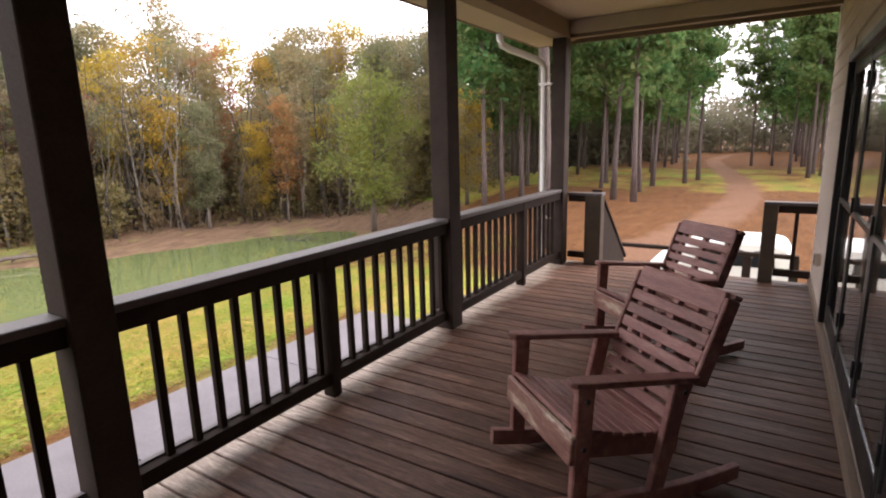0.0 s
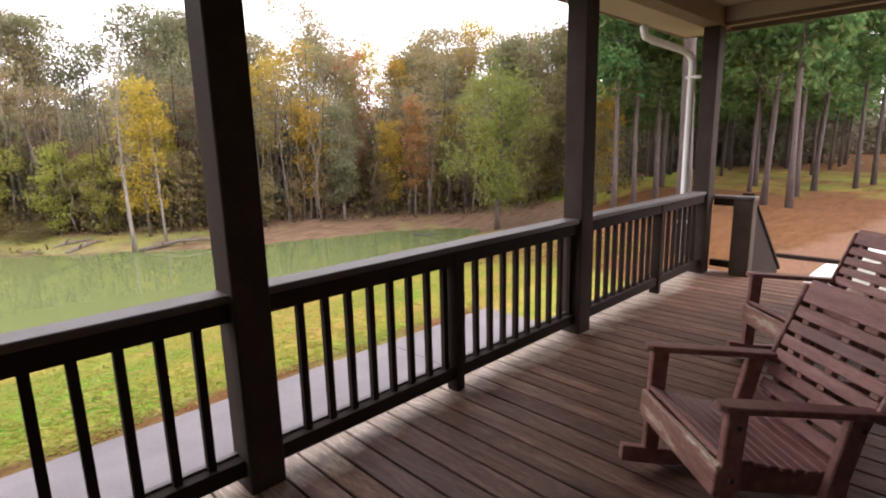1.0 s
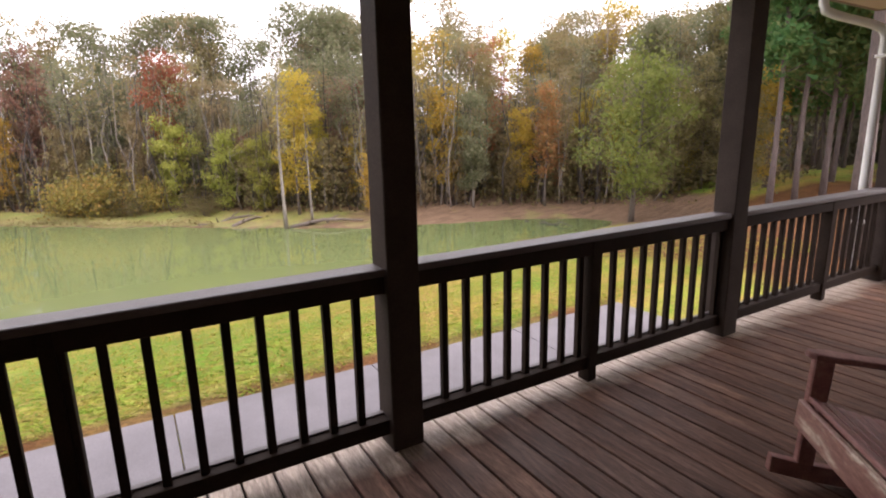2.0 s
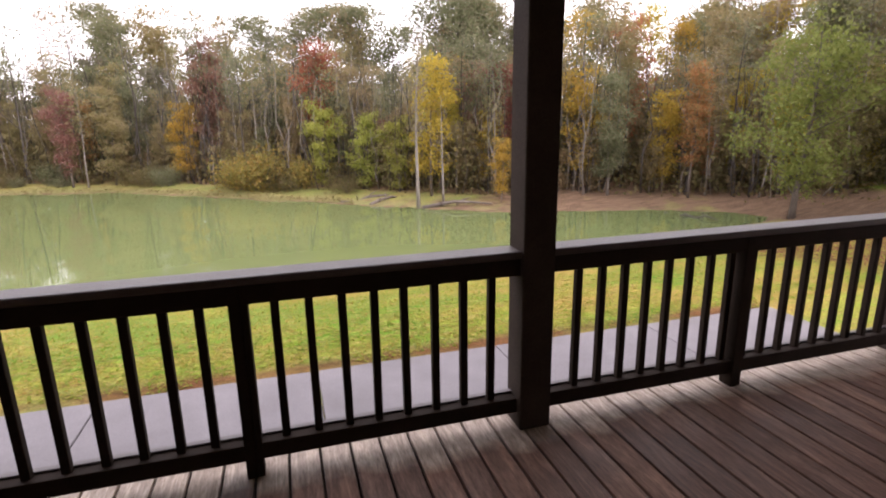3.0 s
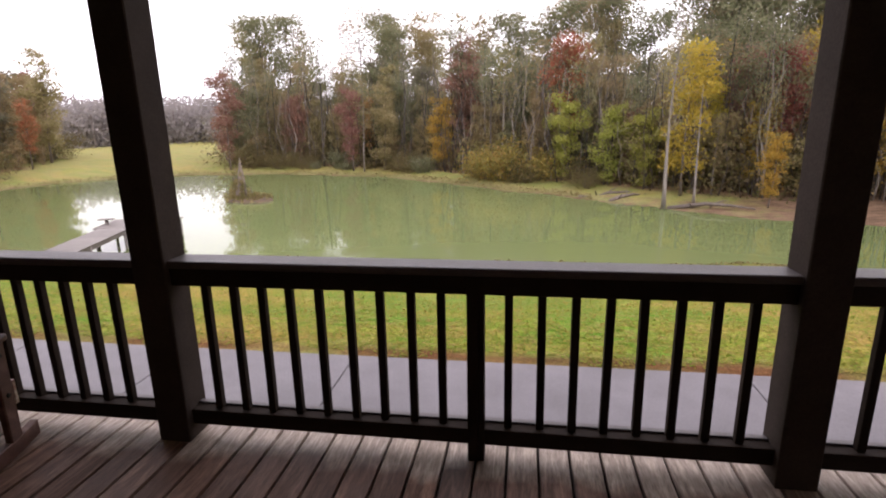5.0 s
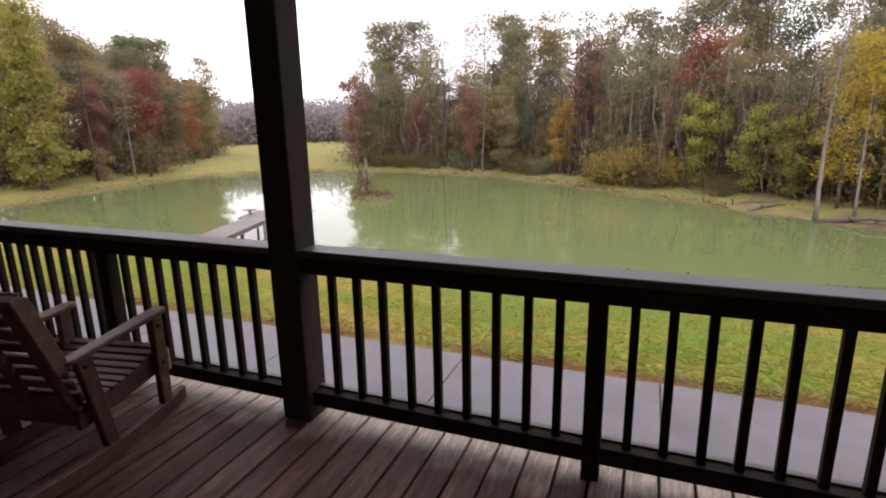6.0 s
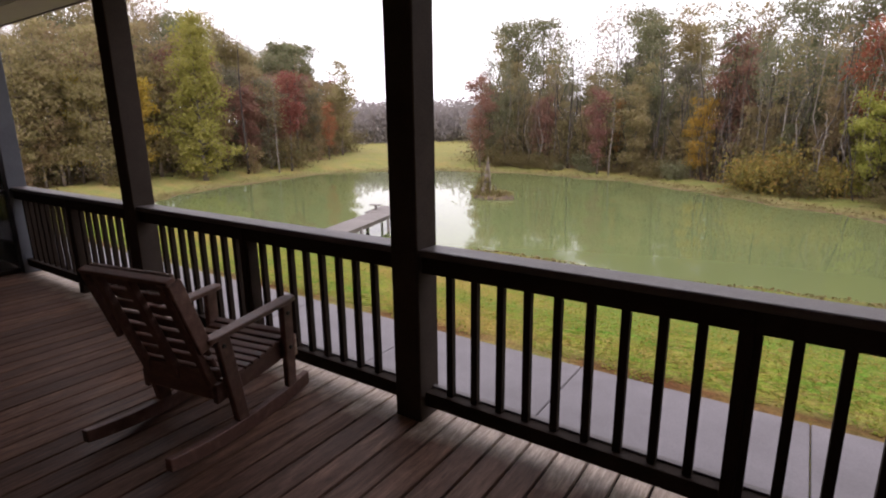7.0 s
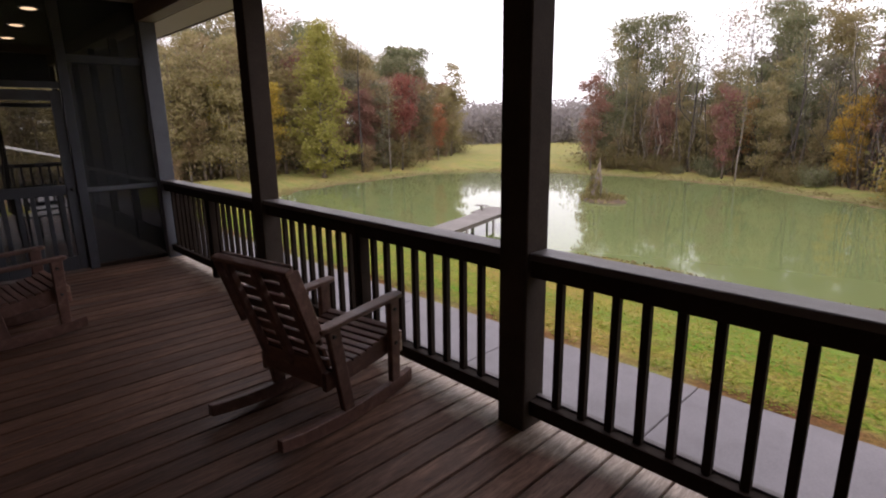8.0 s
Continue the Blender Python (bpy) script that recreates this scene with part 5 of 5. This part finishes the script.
def skyline(x, y):
    """Height of a tree that just reaches the top line of the wood."""
    rise = float(np.interp(azimuth(x, y), [-51, -46, -43, -38, -33, -29, -26, -20, -9, -2, 6.5, 10, 14.7, 19, 23, 28, 30.5, 32], [11.2, 9.4, 10.5, 9.8, 11.6, 11.2, 10.3, 10.8, 9.9, 9.5, 10.6, 8.8, 9.5, 8.9, 9.2, 8.2, 6.4, 5.4]))
    return 1.6 + math.hypot(x - 0.9, y - 0.3) * math.tan(radians(rise)) - float(ground_height(x, y)[0])


def in_wood(p, least):
    return pond_distance(*p)[0] >= (least if p[0] > -10 else least * 0.6) and azimuth(*p) < 30.4 and p[0] < 1.75 * p[1] and p[1] > 20


def hides(x, y):
    """Whether a tree here would stand before one that should be seen."""
    r = math.hypot(x - 0.9, y - 0.3)
    return any(abs(azimuth(a, b) - azimuth(x, y)) < 1.1 and r < math.hypot(a - 0.9, b - 0.3) + 1.0 for _, a, b, _ in FEATURES)


def far_bank():
    i = FAR0 - 0.0
    while i < FAR1:
        for d, least, tall in ((rng.uniform(3.8, 5.8), 3.4, (0.34, 0.60)), (rng.uniform(6.5, 9), 5, (0.5, 0.76)), (rng.uniform(9, 11), 6, (0.58, 0.78)), (rng.uniform(11, 15), 6, (0.94, 1.16)), (rng.uniform(16, 20), 8, (0.46, 0.64))):
            p = shore_point(i + rng.uniform(-0.5, 0.5), d)
            if not in_wood(p, least) or (d < 9 and hides(*p)):
                continue
            kinds = next(k for edge, k in FRONT if azimuth(*p) > edge) if d < 9 else ["deep", "deep", "olive_a", "brown_a", "deep"] if d < 11 or d > 15.5 else BACK if azimuth(*p) > -22 else BACK_EAST
            plant(kinds[int(rng.integers(len(kinds)))], p[0], p[1], rng.uniform(*tall) * skyline(*p))
        i += 1.3
    for k in range(70):
        p = shore_point(FAR0 + 3 + k * 0.9 + rng.uniform(-0.5, 0.5), rng.uniform(3.6, 6.8))
        if in_wood(p, 3.2):
            plant(("pole", "dark_pole", "dark_pole")[k % 3], p[0], p[1], rng.uniform(0.6, 1.02) * skyline(*p))
    i = FAR0 + 3
    while i < FAR1 + 1:
        p = shore_point(i, rng.uniform(3.6, 7.5))
        if in_wood(p, 3) and rng.uniform() < 0.5 and not hides(*p):
            plant(("sapling", "sapling_green")[int(rng.integers(2))], p[0], p[1], rng.uniform(2.0, 4.5))
        p = shore_point(i, rng.uniform(2.4, 3.9))
        if p[0] < 7 and in_wood(p, 2.0) and not hides(*p):
            plant(["bush_brown", "bush_olive", "bush_green", "bush_brown", "bush_brown", "bush_olive"][int(rng.integers(6))], p[0], p[1], rng.uniform(0.8, 1.9))
        i += 0.8


def bank_x(y):
    """Front of the wood on the west bank."""
    return -42.3 - 0.012 * max(y - 25, 0) ** 2


def west_bank():
    k = 0
    y = 2.0
    while y < 58:
        for d, tall in ((0, (0.62, 0.95)), (3.5, (0.7, 0.95)), (7.5, (0.95, 1.15)), (12, (0.85, 1.1))):
            x = bank_x(y) - 1.5 - d + rng.uniform(-1.2, 1.2)
            yy = y + rng.uniform(-0.6, 0.6)
            az = azimuth(x, yy)
            if az < 40.5 or (d < 5 and hides(x, yy)):
                continue
            if d == 0:
                kinds = ["rust_a", "brown_a", "rust_a", "brown_a", "deep"] if az < 57 else ["olive_a", "yellow_a", "olive_a", "brown_a", "olive_a"]
            else:
                kinds = ["brown_a", "deep", "rust_a", "deep"] if d < 5 else ["olive_b", "brown_b", "green_b", "brown_b"]
            rise = float(np.interp(az, [40, 42, 45, 47, 49, 53, 56, 58, 62, 68, 72, 76], [3.0, 4.0, 5.8, 5.4, 6.6, 6.4, 7.8, 9.8, 10.0, 9.8, 8.2, 8.0]))
            top = 4.2 + math.hypot(x, yy) * math.tan(radians(rise))
            plant(kinds[int(rng.integers(len(kinds)))], x, yy, top * rng.uniform(*tall))
        if k % 4 == 0:
            plant(("bush_brown", "sapling", "sapling")[k % 3], bank_x(y) + rng.uniform(-0.5, 0.8), y, rng.uniform(1.4, 3.0))
        k += 1
        y += 1.5


def east_wood():
    """Green trees between the pond's end and the pines."""
    for k in range(38):
        a = radians(rng.uniform(40, 62))
        r = rng.uniform(29, 50)
        x, y = r * math.sin(a), r * math.cos(a)
        if pond_distance(x, y)[0] < 5.0:
            continue
        kinds = ["yellow_a", "olive_a", "yellow_a", "green_c", "orange_a", "olive_a"] if r < 37 else ["deep", "green_c", "olive_a"] if r < 41 else ["green_b", "olive_b", "brown_b"]
        top = 4.4 + r * math.tan(radians(11.4))
        plant(kinds[k % len(kinds)], x, y, top * (rng.uniform(0.5, 0.8) if r < 37 else rng.uniform(0.52, 0.70) if r < 41 else rng.uniform(0.82, 1.0)))


NEAR_PINES = [(26.7, 6.6), (25.8, 5.6), (35.0, 6.4), (31.0, 6.4), (37.4, 5.0), (39.9, 4.5), (57.4, 2.2), (47.3, -0.6), (43.4, -1.5), (58.4, 0.6), (45.1, -2.4), (23.5, 12.0), (26.8, 11.4), (25.6, 11.9), (28.0, 10.6)]


def pine_stand():
    n = 0
    for x, y in NEAR_PINES:
        plant("pine_a" if x < 36 and n % 2 == 0 else "pine_b", x, y, rng.uniform(13.5, 16.5))
        n += 1
    plant("pine_a", 15.1, 5.7, 20.0)
    for gx in np.arange(32, 106, 3.9):
        for gy in np.arange(-9, 40, 3.7):
            x, y = gx + rng.uniform(-1.2, 1.2), gy + rng.uniform(-1.1, 1.1)
            if road_distance(x, y) < 2.9 or (x > 42 and abs(y - 0.2 - 0.066 * x) < 2.2 + 0.03 * x) or pond_distance(x, y)[0] < 3.5 or y > 0.53 * x or (y < 3.5 and x < 44):
                continue
            if x < 46 and y < 12 and min(math.hypot(x - a, y - b) for a, b in NEAR_PINES) < 3.2:
                continue
            plant(("pine_a", "pine_b")[n % 2] if x < 42 else "pine_far", x, y, rng.uniform(12.5, 16.5))
            n += 1


def brush_clump(x, y, n, wide, tall):
    c = rng.normal(size=(n, 3)) * np.array([wide, wide, 0.8])
    c[:, 2] = rng.uniform(0, 1, n) ** 1.25 * tall
    return c + np.array([x, y, float(ground_height(x, y)[0])])


def undergrowth():
    """Leafy brush that fills the wood between and behind its first trees."""
    near, deep = [], []
    i = FAR0
    while i < FAR1 + 2:
        for d in (5.5, 8, 11):
            p = shore_point(i, d + rng.uniform(-1.3, 1.3))
            if in_wood(p, 4.0) and not hides(*p):
                near.append(brush_clump(*p, 260, 1.4, rng.uniform(1.5, 4.5)))
        for d in (13, 17, 21):
            p = shore_point(i, d + rng.uniform(-1.5, 1.5))
            if in_wood(p, 7):
                deep.append(brush_clump(*p, 400, 1.7, rng.uniform(0.36, 0.58) * skyline(*p)))
        i += 0.62
    for k in range(76):
        y = 2 + k * 0.75
        if azimuth(bank_x(y) - 6, y) < 41:
            continue
        near.append(brush_clump(bank_x(y) - 4 + rng.uniform(-2, 2), y, 260, 1.3, rng.uniform(2, 5)))
        rise = float(np.interp(azimuth(bank_x(y), y), [41, 45, 53, 62], [3.0, 4.3, 4.6, 6.0]))
        deep.append(brush_clump(bank_x(y) - 10 + rng.uniform(-2, 2), y, 260, 1.5, 3.5 + 50 * math.tan(radians(rise)) * rng.uniform(0.7, 1)))
    for k in range(80):
        a, r = radians(rng.uniform(38, 63)), rng.uniform(35, 54)
        x, y = r * math.sin(a), r * math.cos(a)
        if pond_distance(x, y)[0] > 7:
            (near if r < 42 else deep).append(brush_clump(x, y, 260, 1.5, rng.uniform(3, 6) if r < 42 else rng.uniform(6, 9)))
    v, f = leaf_blades(np.concatenate(near), 0.19)
    tagged(new("undergrowth", data_mesh("undergrowth", v.tolist(), f.tolist(), BRUSH)), "brown and olive brush at the foot of the wood", "undergrowth", kind="stuff")
    v, f = leaf_blades(np.concatenate(deep), 0.27)
    tagged(new("undergrowth", data_mesh("undergrowth", v.tolist(), f.tolist(), DEEP)), "greyish leafy thicket deep in the wood", "undergrowth", kind="stuff")


make_ground()
make_water()
make_walk()
far_bank()
west_bank()
east_wood()
pine_stand()
undergrowth()
for key, x, y, top in FEATURES:
    plant(key, x, y, top - float(ground_height(x, y)[0]))


def thicket_stems():
    """The many thin trunks and bare stems that stand close together in the wood."""
    for bark, label, count in ((PALE_BARK, "thin pale stems crowded in the wood", 150), (DARK_BARK, "thin dark stems crowded in the wood", 310)):
        tubes = []
        while len(tubes) < count * 3:
            p = shore_point(rng.uniform(FAR0 - 2, FAR1 + 1), rng.uniform(3.3, 8))
            if not in_wood(p, 3.2):
                continue
            g, h = float(ground_height(*p)[0]), rng.uniform(0.35, 0.95) * skyline(*p)
            lean = rng.normal(size=2) * 0.05 * h
            base, top = np.array([p[0], p[1], g - 0.1]), np.array([p[0] + lean[0], p[1] + lean[1], g + h])
            w = rng.uniform(0.02, 0.05)
            tubes.append(tube(bent(base, top, 0, 5), [w * 1.2, w, w * 0.8, w * 0.55, w * 0.2], 5))
            for k in range(2):
                q = base + (top - base) * rng.uniform(0.4, 0.85)
                tubes.append(tube(bent(q, q + rng.normal(size=3) * 0.6 + np.array([0, 0, 1.0]), 0.05, 3), [w * 0.4, w * 0.25, w * 0.1], 3))
        v, f = join_tubes(tubes)
        tagged(new("thicket", data_mesh("thicket", v, f, bark, True)), label, "thicket", kind="stuff")


thicket_stems()


def far_woods():
    """Distant woods that close the view beyond the field and behind the pines."""
    # the wood beyond the field carries its haze in the leaf colour
    for leaf, label, a0, a1, r0, r1, h0, h1, n in ((HAZE_GREY, "distant wood beyond the field, greyed with painted haze", 116, 136, 108, 138, 7.0, 9.0, 120),
                                                    (DEEP, "distant autumn wood behind the pines", -12, 50, 100, 125, 9, 13, 150), (DEEP, "low thicket behind the pines", 10, 40, 62, 85, 4, 8, 40)):
        cs, tubes = [], []
        for k in range(n):
            a = radians(a0 + (a1 - a0) * (k + rng.uniform(0, 1)) / n)
            r = rng.uniform(r0, r1)
            x, y = r * math.cos(a), r * math.sin(a)
            h, g = rng.uniform(h0, h1), float(ground_height(x, y)[0])
            lobes = rng.normal(size=(12, 3)) * np.array([1.4, 1.4, h * 0.24]) + np.array([x, y, g + h * 0.45])
            c = lobes[rng.integers(0, 12, 560)] + rng.normal(size=(560, 3)) * np.array([0.95, 0.95, 0.8])
            c[:, 2] = np.clip(c[:, 2], g, g + h)
            cs.append(c)
            tubes.append(tube([(x, y, g - 0.2), (x, y, g + h * 0.7)], [0.16, 0.06], 4))
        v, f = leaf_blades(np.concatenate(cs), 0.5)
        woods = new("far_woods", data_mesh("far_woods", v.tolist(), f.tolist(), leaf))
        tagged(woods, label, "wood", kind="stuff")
        v, f = join_tubes(tubes)
        new("trunks", data_mesh("trunks", v, f, BARK)).parent = woods


def grass_blades():
    """Lawn blades between the walk and the pond, and dry grass on the banks."""
    n = 150000
    x, y = rng.uniform(-24, 16, n), 6.25 + 12.0 * rng.uniform(0, 1, n) ** 1.3
    keep = (pond_distance(x, y) > 0.15) & (y > 6.40 + 0.10 * np.sin(x * 2.1) + 0.07 * np.sin(x * 5.3 + 1))
    x, y = x[keep], y[keep]
    c = np.stack([x, y, ground_height(x, y) + 0.015], 1)
    v, f = leaf_blades(c, 0.036, 1.1, None, 0.8)
    tagged(new("lawn_grass", data_mesh("lawn_grass", v.tolist(), f.tolist(), GRASS)), "short green and yellowing lawn grass", "grass", kind="stuff")
    n = 26000
    t = rng.uniform(0, len(SHORE), n)
    k = t.astype(int) % len(SHORE)
    p = SHORE[k] + (SHORE[(k + 1) % len(SHORE)] - SHORE[k]) * (t - t.astype(int))[:, None]
    x, y = p[:, 0] + rng.normal(size=n) * 0.9, p[:, 1] + rng.normal(size=n) * 0.9
    d = pond_distance(x, y)
    keep = (d > 0.12) & ~((x > 5) & (y > 21)) & (x < 20)
    x, y = x[keep], y[keep]
    c = np.stack([x, y, ground_height(x, y) + 0.05], 1)
    v, f = leaf_blades(c, 0.11, 1.0, None, 0.5)
    tagged(new("bank_grass", data_mesh("bank_grass", v.tolist(), f.tolist(), REED)), "dry yellowish grass along the pond edge", "grass", kind="stuff")


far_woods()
grass_blades()


# ---------------------------------------------------------------- things by the pond
def make_dock():
    dock = empty("dock", "grey weathered wooden fishing dock on posts", "dock")
    dock.location = (-14.55, 15.6, WATER_Z)
    dock.rotation_euler = (0, 0, radians(16))
    plank = mesh_of(box_bm(-0.62, 0.62, -0.068, 0.068, 0.76, 0.80, bev=0.004), "plank", DOCK_WOOD)
    for i in range(36):
        piece("plank", plank, dock, pose(0, -1.5 + i * 0.145, 0))
    wide = mesh_of(box_bm(-1.45, 1.45, -0.068, 0.068, 0.76, 0.80, bev=0.004), "plank", DOCK_WOOD)
    for i in range(14):
        piece("plank", wide, dock, pose(0.55, 3.75 + i * 0.145, 0.003))
    for x in (-0.55, 0.55):
        part("beam", box_bm(x - 0.03, x + 0.03, -1.5, 5.6, 0.60, 0.755, bev=0.004), DOCK_WOOD, dock)
    for x, y in ((-0.55, 0.5), (0.55, 0.5), (-0.55, 3.2), (0.55, 3.2), (-0.85, 3.9), (1.9, 3.9), (-0.85, 5.5), (1.9, 5.5)):
        v, f = tube([(x, y, -0.9), (x, y, 0.757)], [0.06, 0.06], 8)
        new("pile", data_mesh("pile", v, f, DOCK_WOOD, True)).parent = dock
    for x0, x1 in ((0.6, 1.85), (1.85, 0.6)):
        v, f = tube([(x0, 3.85, -0.1), (x1, 3.85, 0.70)], [0.04, 0.04], 5)
        new("brace", data_mesh("brace", v, f, DARK_PAINT)).parent = dock
    part("bench", box_bm(-0.95, -0.35, 4.3, 4.6, 1.02, 1.06, bev=0.006), DOCK_WOOD, dock)
    part("bench_leg", box_bm(-0.70, -0.60, 4.4, 4.5, 0.80, 1.019, bev=0.004), DOCK_WOOD, dock)
    part("mooring_post", box_bm(0.35, 0.45, 5.5, 5.6, 0.80, 1.45, bev=0.01), WHITE_PAINT, dock)


def make_islet():
    islet = empty("islet", "small muddy islet with a dead broken stump", "stump")
    islet.location = (-16.2, 31.2, WATER_Z)
    bm = bmesh.new()
    bmesh.ops.create_icosphere(bm, subdivisions=3, radius=1.0)
    for v in bm.verts:
        v.co = Vector((v.co.x * 1.5, v.co.y * 1.0, v.co.z * 0.30 - 0.02 + 0.06 * noise.noise(v.co * 4)))
    part("mound", bm, CLOD, islet, smooth=True)
    tubes = [tube([(-0.70, 0, 0), (-0.68, 0, 0.55), (-0.58, 0, 1.2), (-0.52, 0.02, 1.9), (-0.45, 0.02, 2.5)], [0.36, 0.22, 0.15, 0.09, 0.02], 9),
             tube([(-0.25, 0.1, 0), (-0.32, 0.1, 1.2), (-0.48, 0.1, 2.7)], [0.08, 0.06, 0.02], 5),
             tube([(-1.0, 0.1, 0), (-0.98, 0.1, 1.3), (-0.80, 0.05, 2.1)], [0.10, 0.07, 0.02], 5),
             tube([(0.2, 0.1, 0.1), (0.05, 0.1, 0.9)], [0.06, 0.015], 5)]
    v, f = join_tubes(tubes)
    new("stump", data_mesh("stump", v, f, BARK, True)).parent = islet
    c = np.concatenate([rng.normal(size=(420, 3)) * np.array([0.7, 0.4, 0.12]) + np.array([-0.1, 0, 0.28]), rng.normal(size=(260, 3)) * np.array([0.22, 0.2, 0.5]) + np.array([-0.7, 0, 0.9])])
    v, f = leaf_blades(c, 0.22, 1.0, 0.6)
    tagged(new("dead_grass", data_mesh("dead_grass", v.tolist(), f.tolist(), REED)), kind="stuff").parent = islet


def make_log(x, y, turn, length):
    log = empty("fallen_log", "dark fallen branch lying at the waterline", "log", "fallen logs")
    log.location = (x, y, WATER_Z)
    log.rotation_euler = (0, 0, radians(turn))
    tubes = [tube(bent((0, 0, 0.02), (length, 0, 0.25), 0.12, 5), [0.13, 0.12, 0.10, 0.07, 0.03], 7),
             tube(bent((length * 0.5, 0, 0.2), (length * 0.7, 0.4, 0.6), 0.05), [0.05, 0.04, 0.03, 0.01], 5),
             tube(bent((length * 0.3, 0, 0.15), (length * 0.25, -0.4, 0.45), 0.05), [0.05, 0.04, 0.03, 0.01], 5)]
    v, f = join_tubes(tubes)
    new("wood", data_mesh("wood", v, f, BARK, True)).parent = log


def make_shelter():
    """A pale-roofed open shelter past the far end of the porch."""
    hut = empty("shelter", "pale-roofed open shelter standing beyond the porch", "shelter")
    hut.location = (-25, 2.4, GROUND_Z)
    bm = prism([(-2.6, 1.75), (0, 2.45), (2.6, 1.75), (2.6, 1.68), (0, 2.36), (-2.6, 1.68)], 3.6)
    bmesh.ops.transform(bm, matrix=pose(0, 0, 0, 0, 0, 90), verts=bm.verts)
    part("roof", bm, WHITE_PAINT, hut, "pale metal roof")
    for x in (-1.6, 1.6):
        for y in (-2.3, 2.3):
            part("post", box_bm(x - 0.06, x + 0.06, y - 0.06, y + 0.06, -0.1, 1.72, bev=0.006), DARK_PAINT, hut)


make_shelter()
make_dock()
make_islet()
make_log(4.2, 33.0, 10, 3.6)
make_log(8.4, 29.2, -20, 4.0)
make_log(5.8, 31.5, 30, 2.2)


def make_floating_pole():
    """A long thin dead trunk afloat near the pond's end."""
    pole = empty("floating_trunk", "long thin dark dead trunk floating on the pond", "log")
    pole.location = (20.05, 23.2, WATER_Z)
    pole.rotation_euler = (0, 0, radians(-77.5))
    v, f = tube(bent((0, 0, 0.03), (3.1, 0, 0.05), 0.0, 6), [0.05, 0.07, 0.075, 0.07, 0.05, 0.02], 7)
    new("wood", data_mesh("wood", v, f, DARK_BARK, True)).parent = pole


make_floating_pole()


def make_vehicle():
    """A small white utility vehicle parked below the stair."""
    car = empty("utility_vehicle", "small white utility vehicle parked beside the stairs", "vehicle")
    car.location = (13.2, 1.02, GROUND_Z - 0.44)
    side = [(-1.30, 0.28), (-1.32, 0.75), (-1.25, 1.05), (-1.12, 1.30), (-0.85, 1.36), (0.35, 1.36), (0.62, 1.22), (0.85, 0.92), (1.22, 0.84), (1.34, 0.72), (1.36, 0.30), (1.05, 0.25), (-1.05, 0.25)]
    bm = prism(side, 1.30, 0.05)
    bmesh.ops.transform(bm, matrix=pose(0, 0, 0, 0, 0, 90), verts=bm.verts)
    part("body", bm, WHITE_PAINT, car)
    for a, b in ((-0.95, -0.60), (-0.45, 0.25)):
        win = [(a, 0.88), (a + 0.03, 1.20), (b, 1.20), (b + 0.08, 0.88)]
        bm = prism(win, 1.33, 0.01)
        bmesh.ops.transform(bm, matrix=pose(0, 0, 0, 0, 0, 90), verts=bm.verts)
        part("window", bm, CAR_GLASS, car)
    for y in (-0.82, 0.88):
        for x in (-0.58, 0.58):
            wheel = part("wheel", wheel_bm(0.27, 0.20), CAR_GLASS, car)
            wheel.location = (x, y, 0.27)
            part("rim", wheel_bm(0.15, 0.21), WHITE_PAINT, wheel)


def wheel_bm(r, w):
    bm = bmesh.new()
    bmesh.ops.create_cone(bm, cap_ends=True, segments=24, radius1=r, radius2=r, depth=w)
    bmesh.ops.transform(bm, matrix=pose(0, 0, 0, 0, 90, 0), verts=bm.verts)
    bmesh.ops.bevel(bm, geom=[e for e in bm.edges if e.calc_face_angle(0) > 1.0], offset=r * 0.12, segments=2, affect="EDGES")
    return bm


make_vehicle()

# ---------------------------------------------------------------- boards and siding, last
deck_boards(floor)
siding_boards(house)
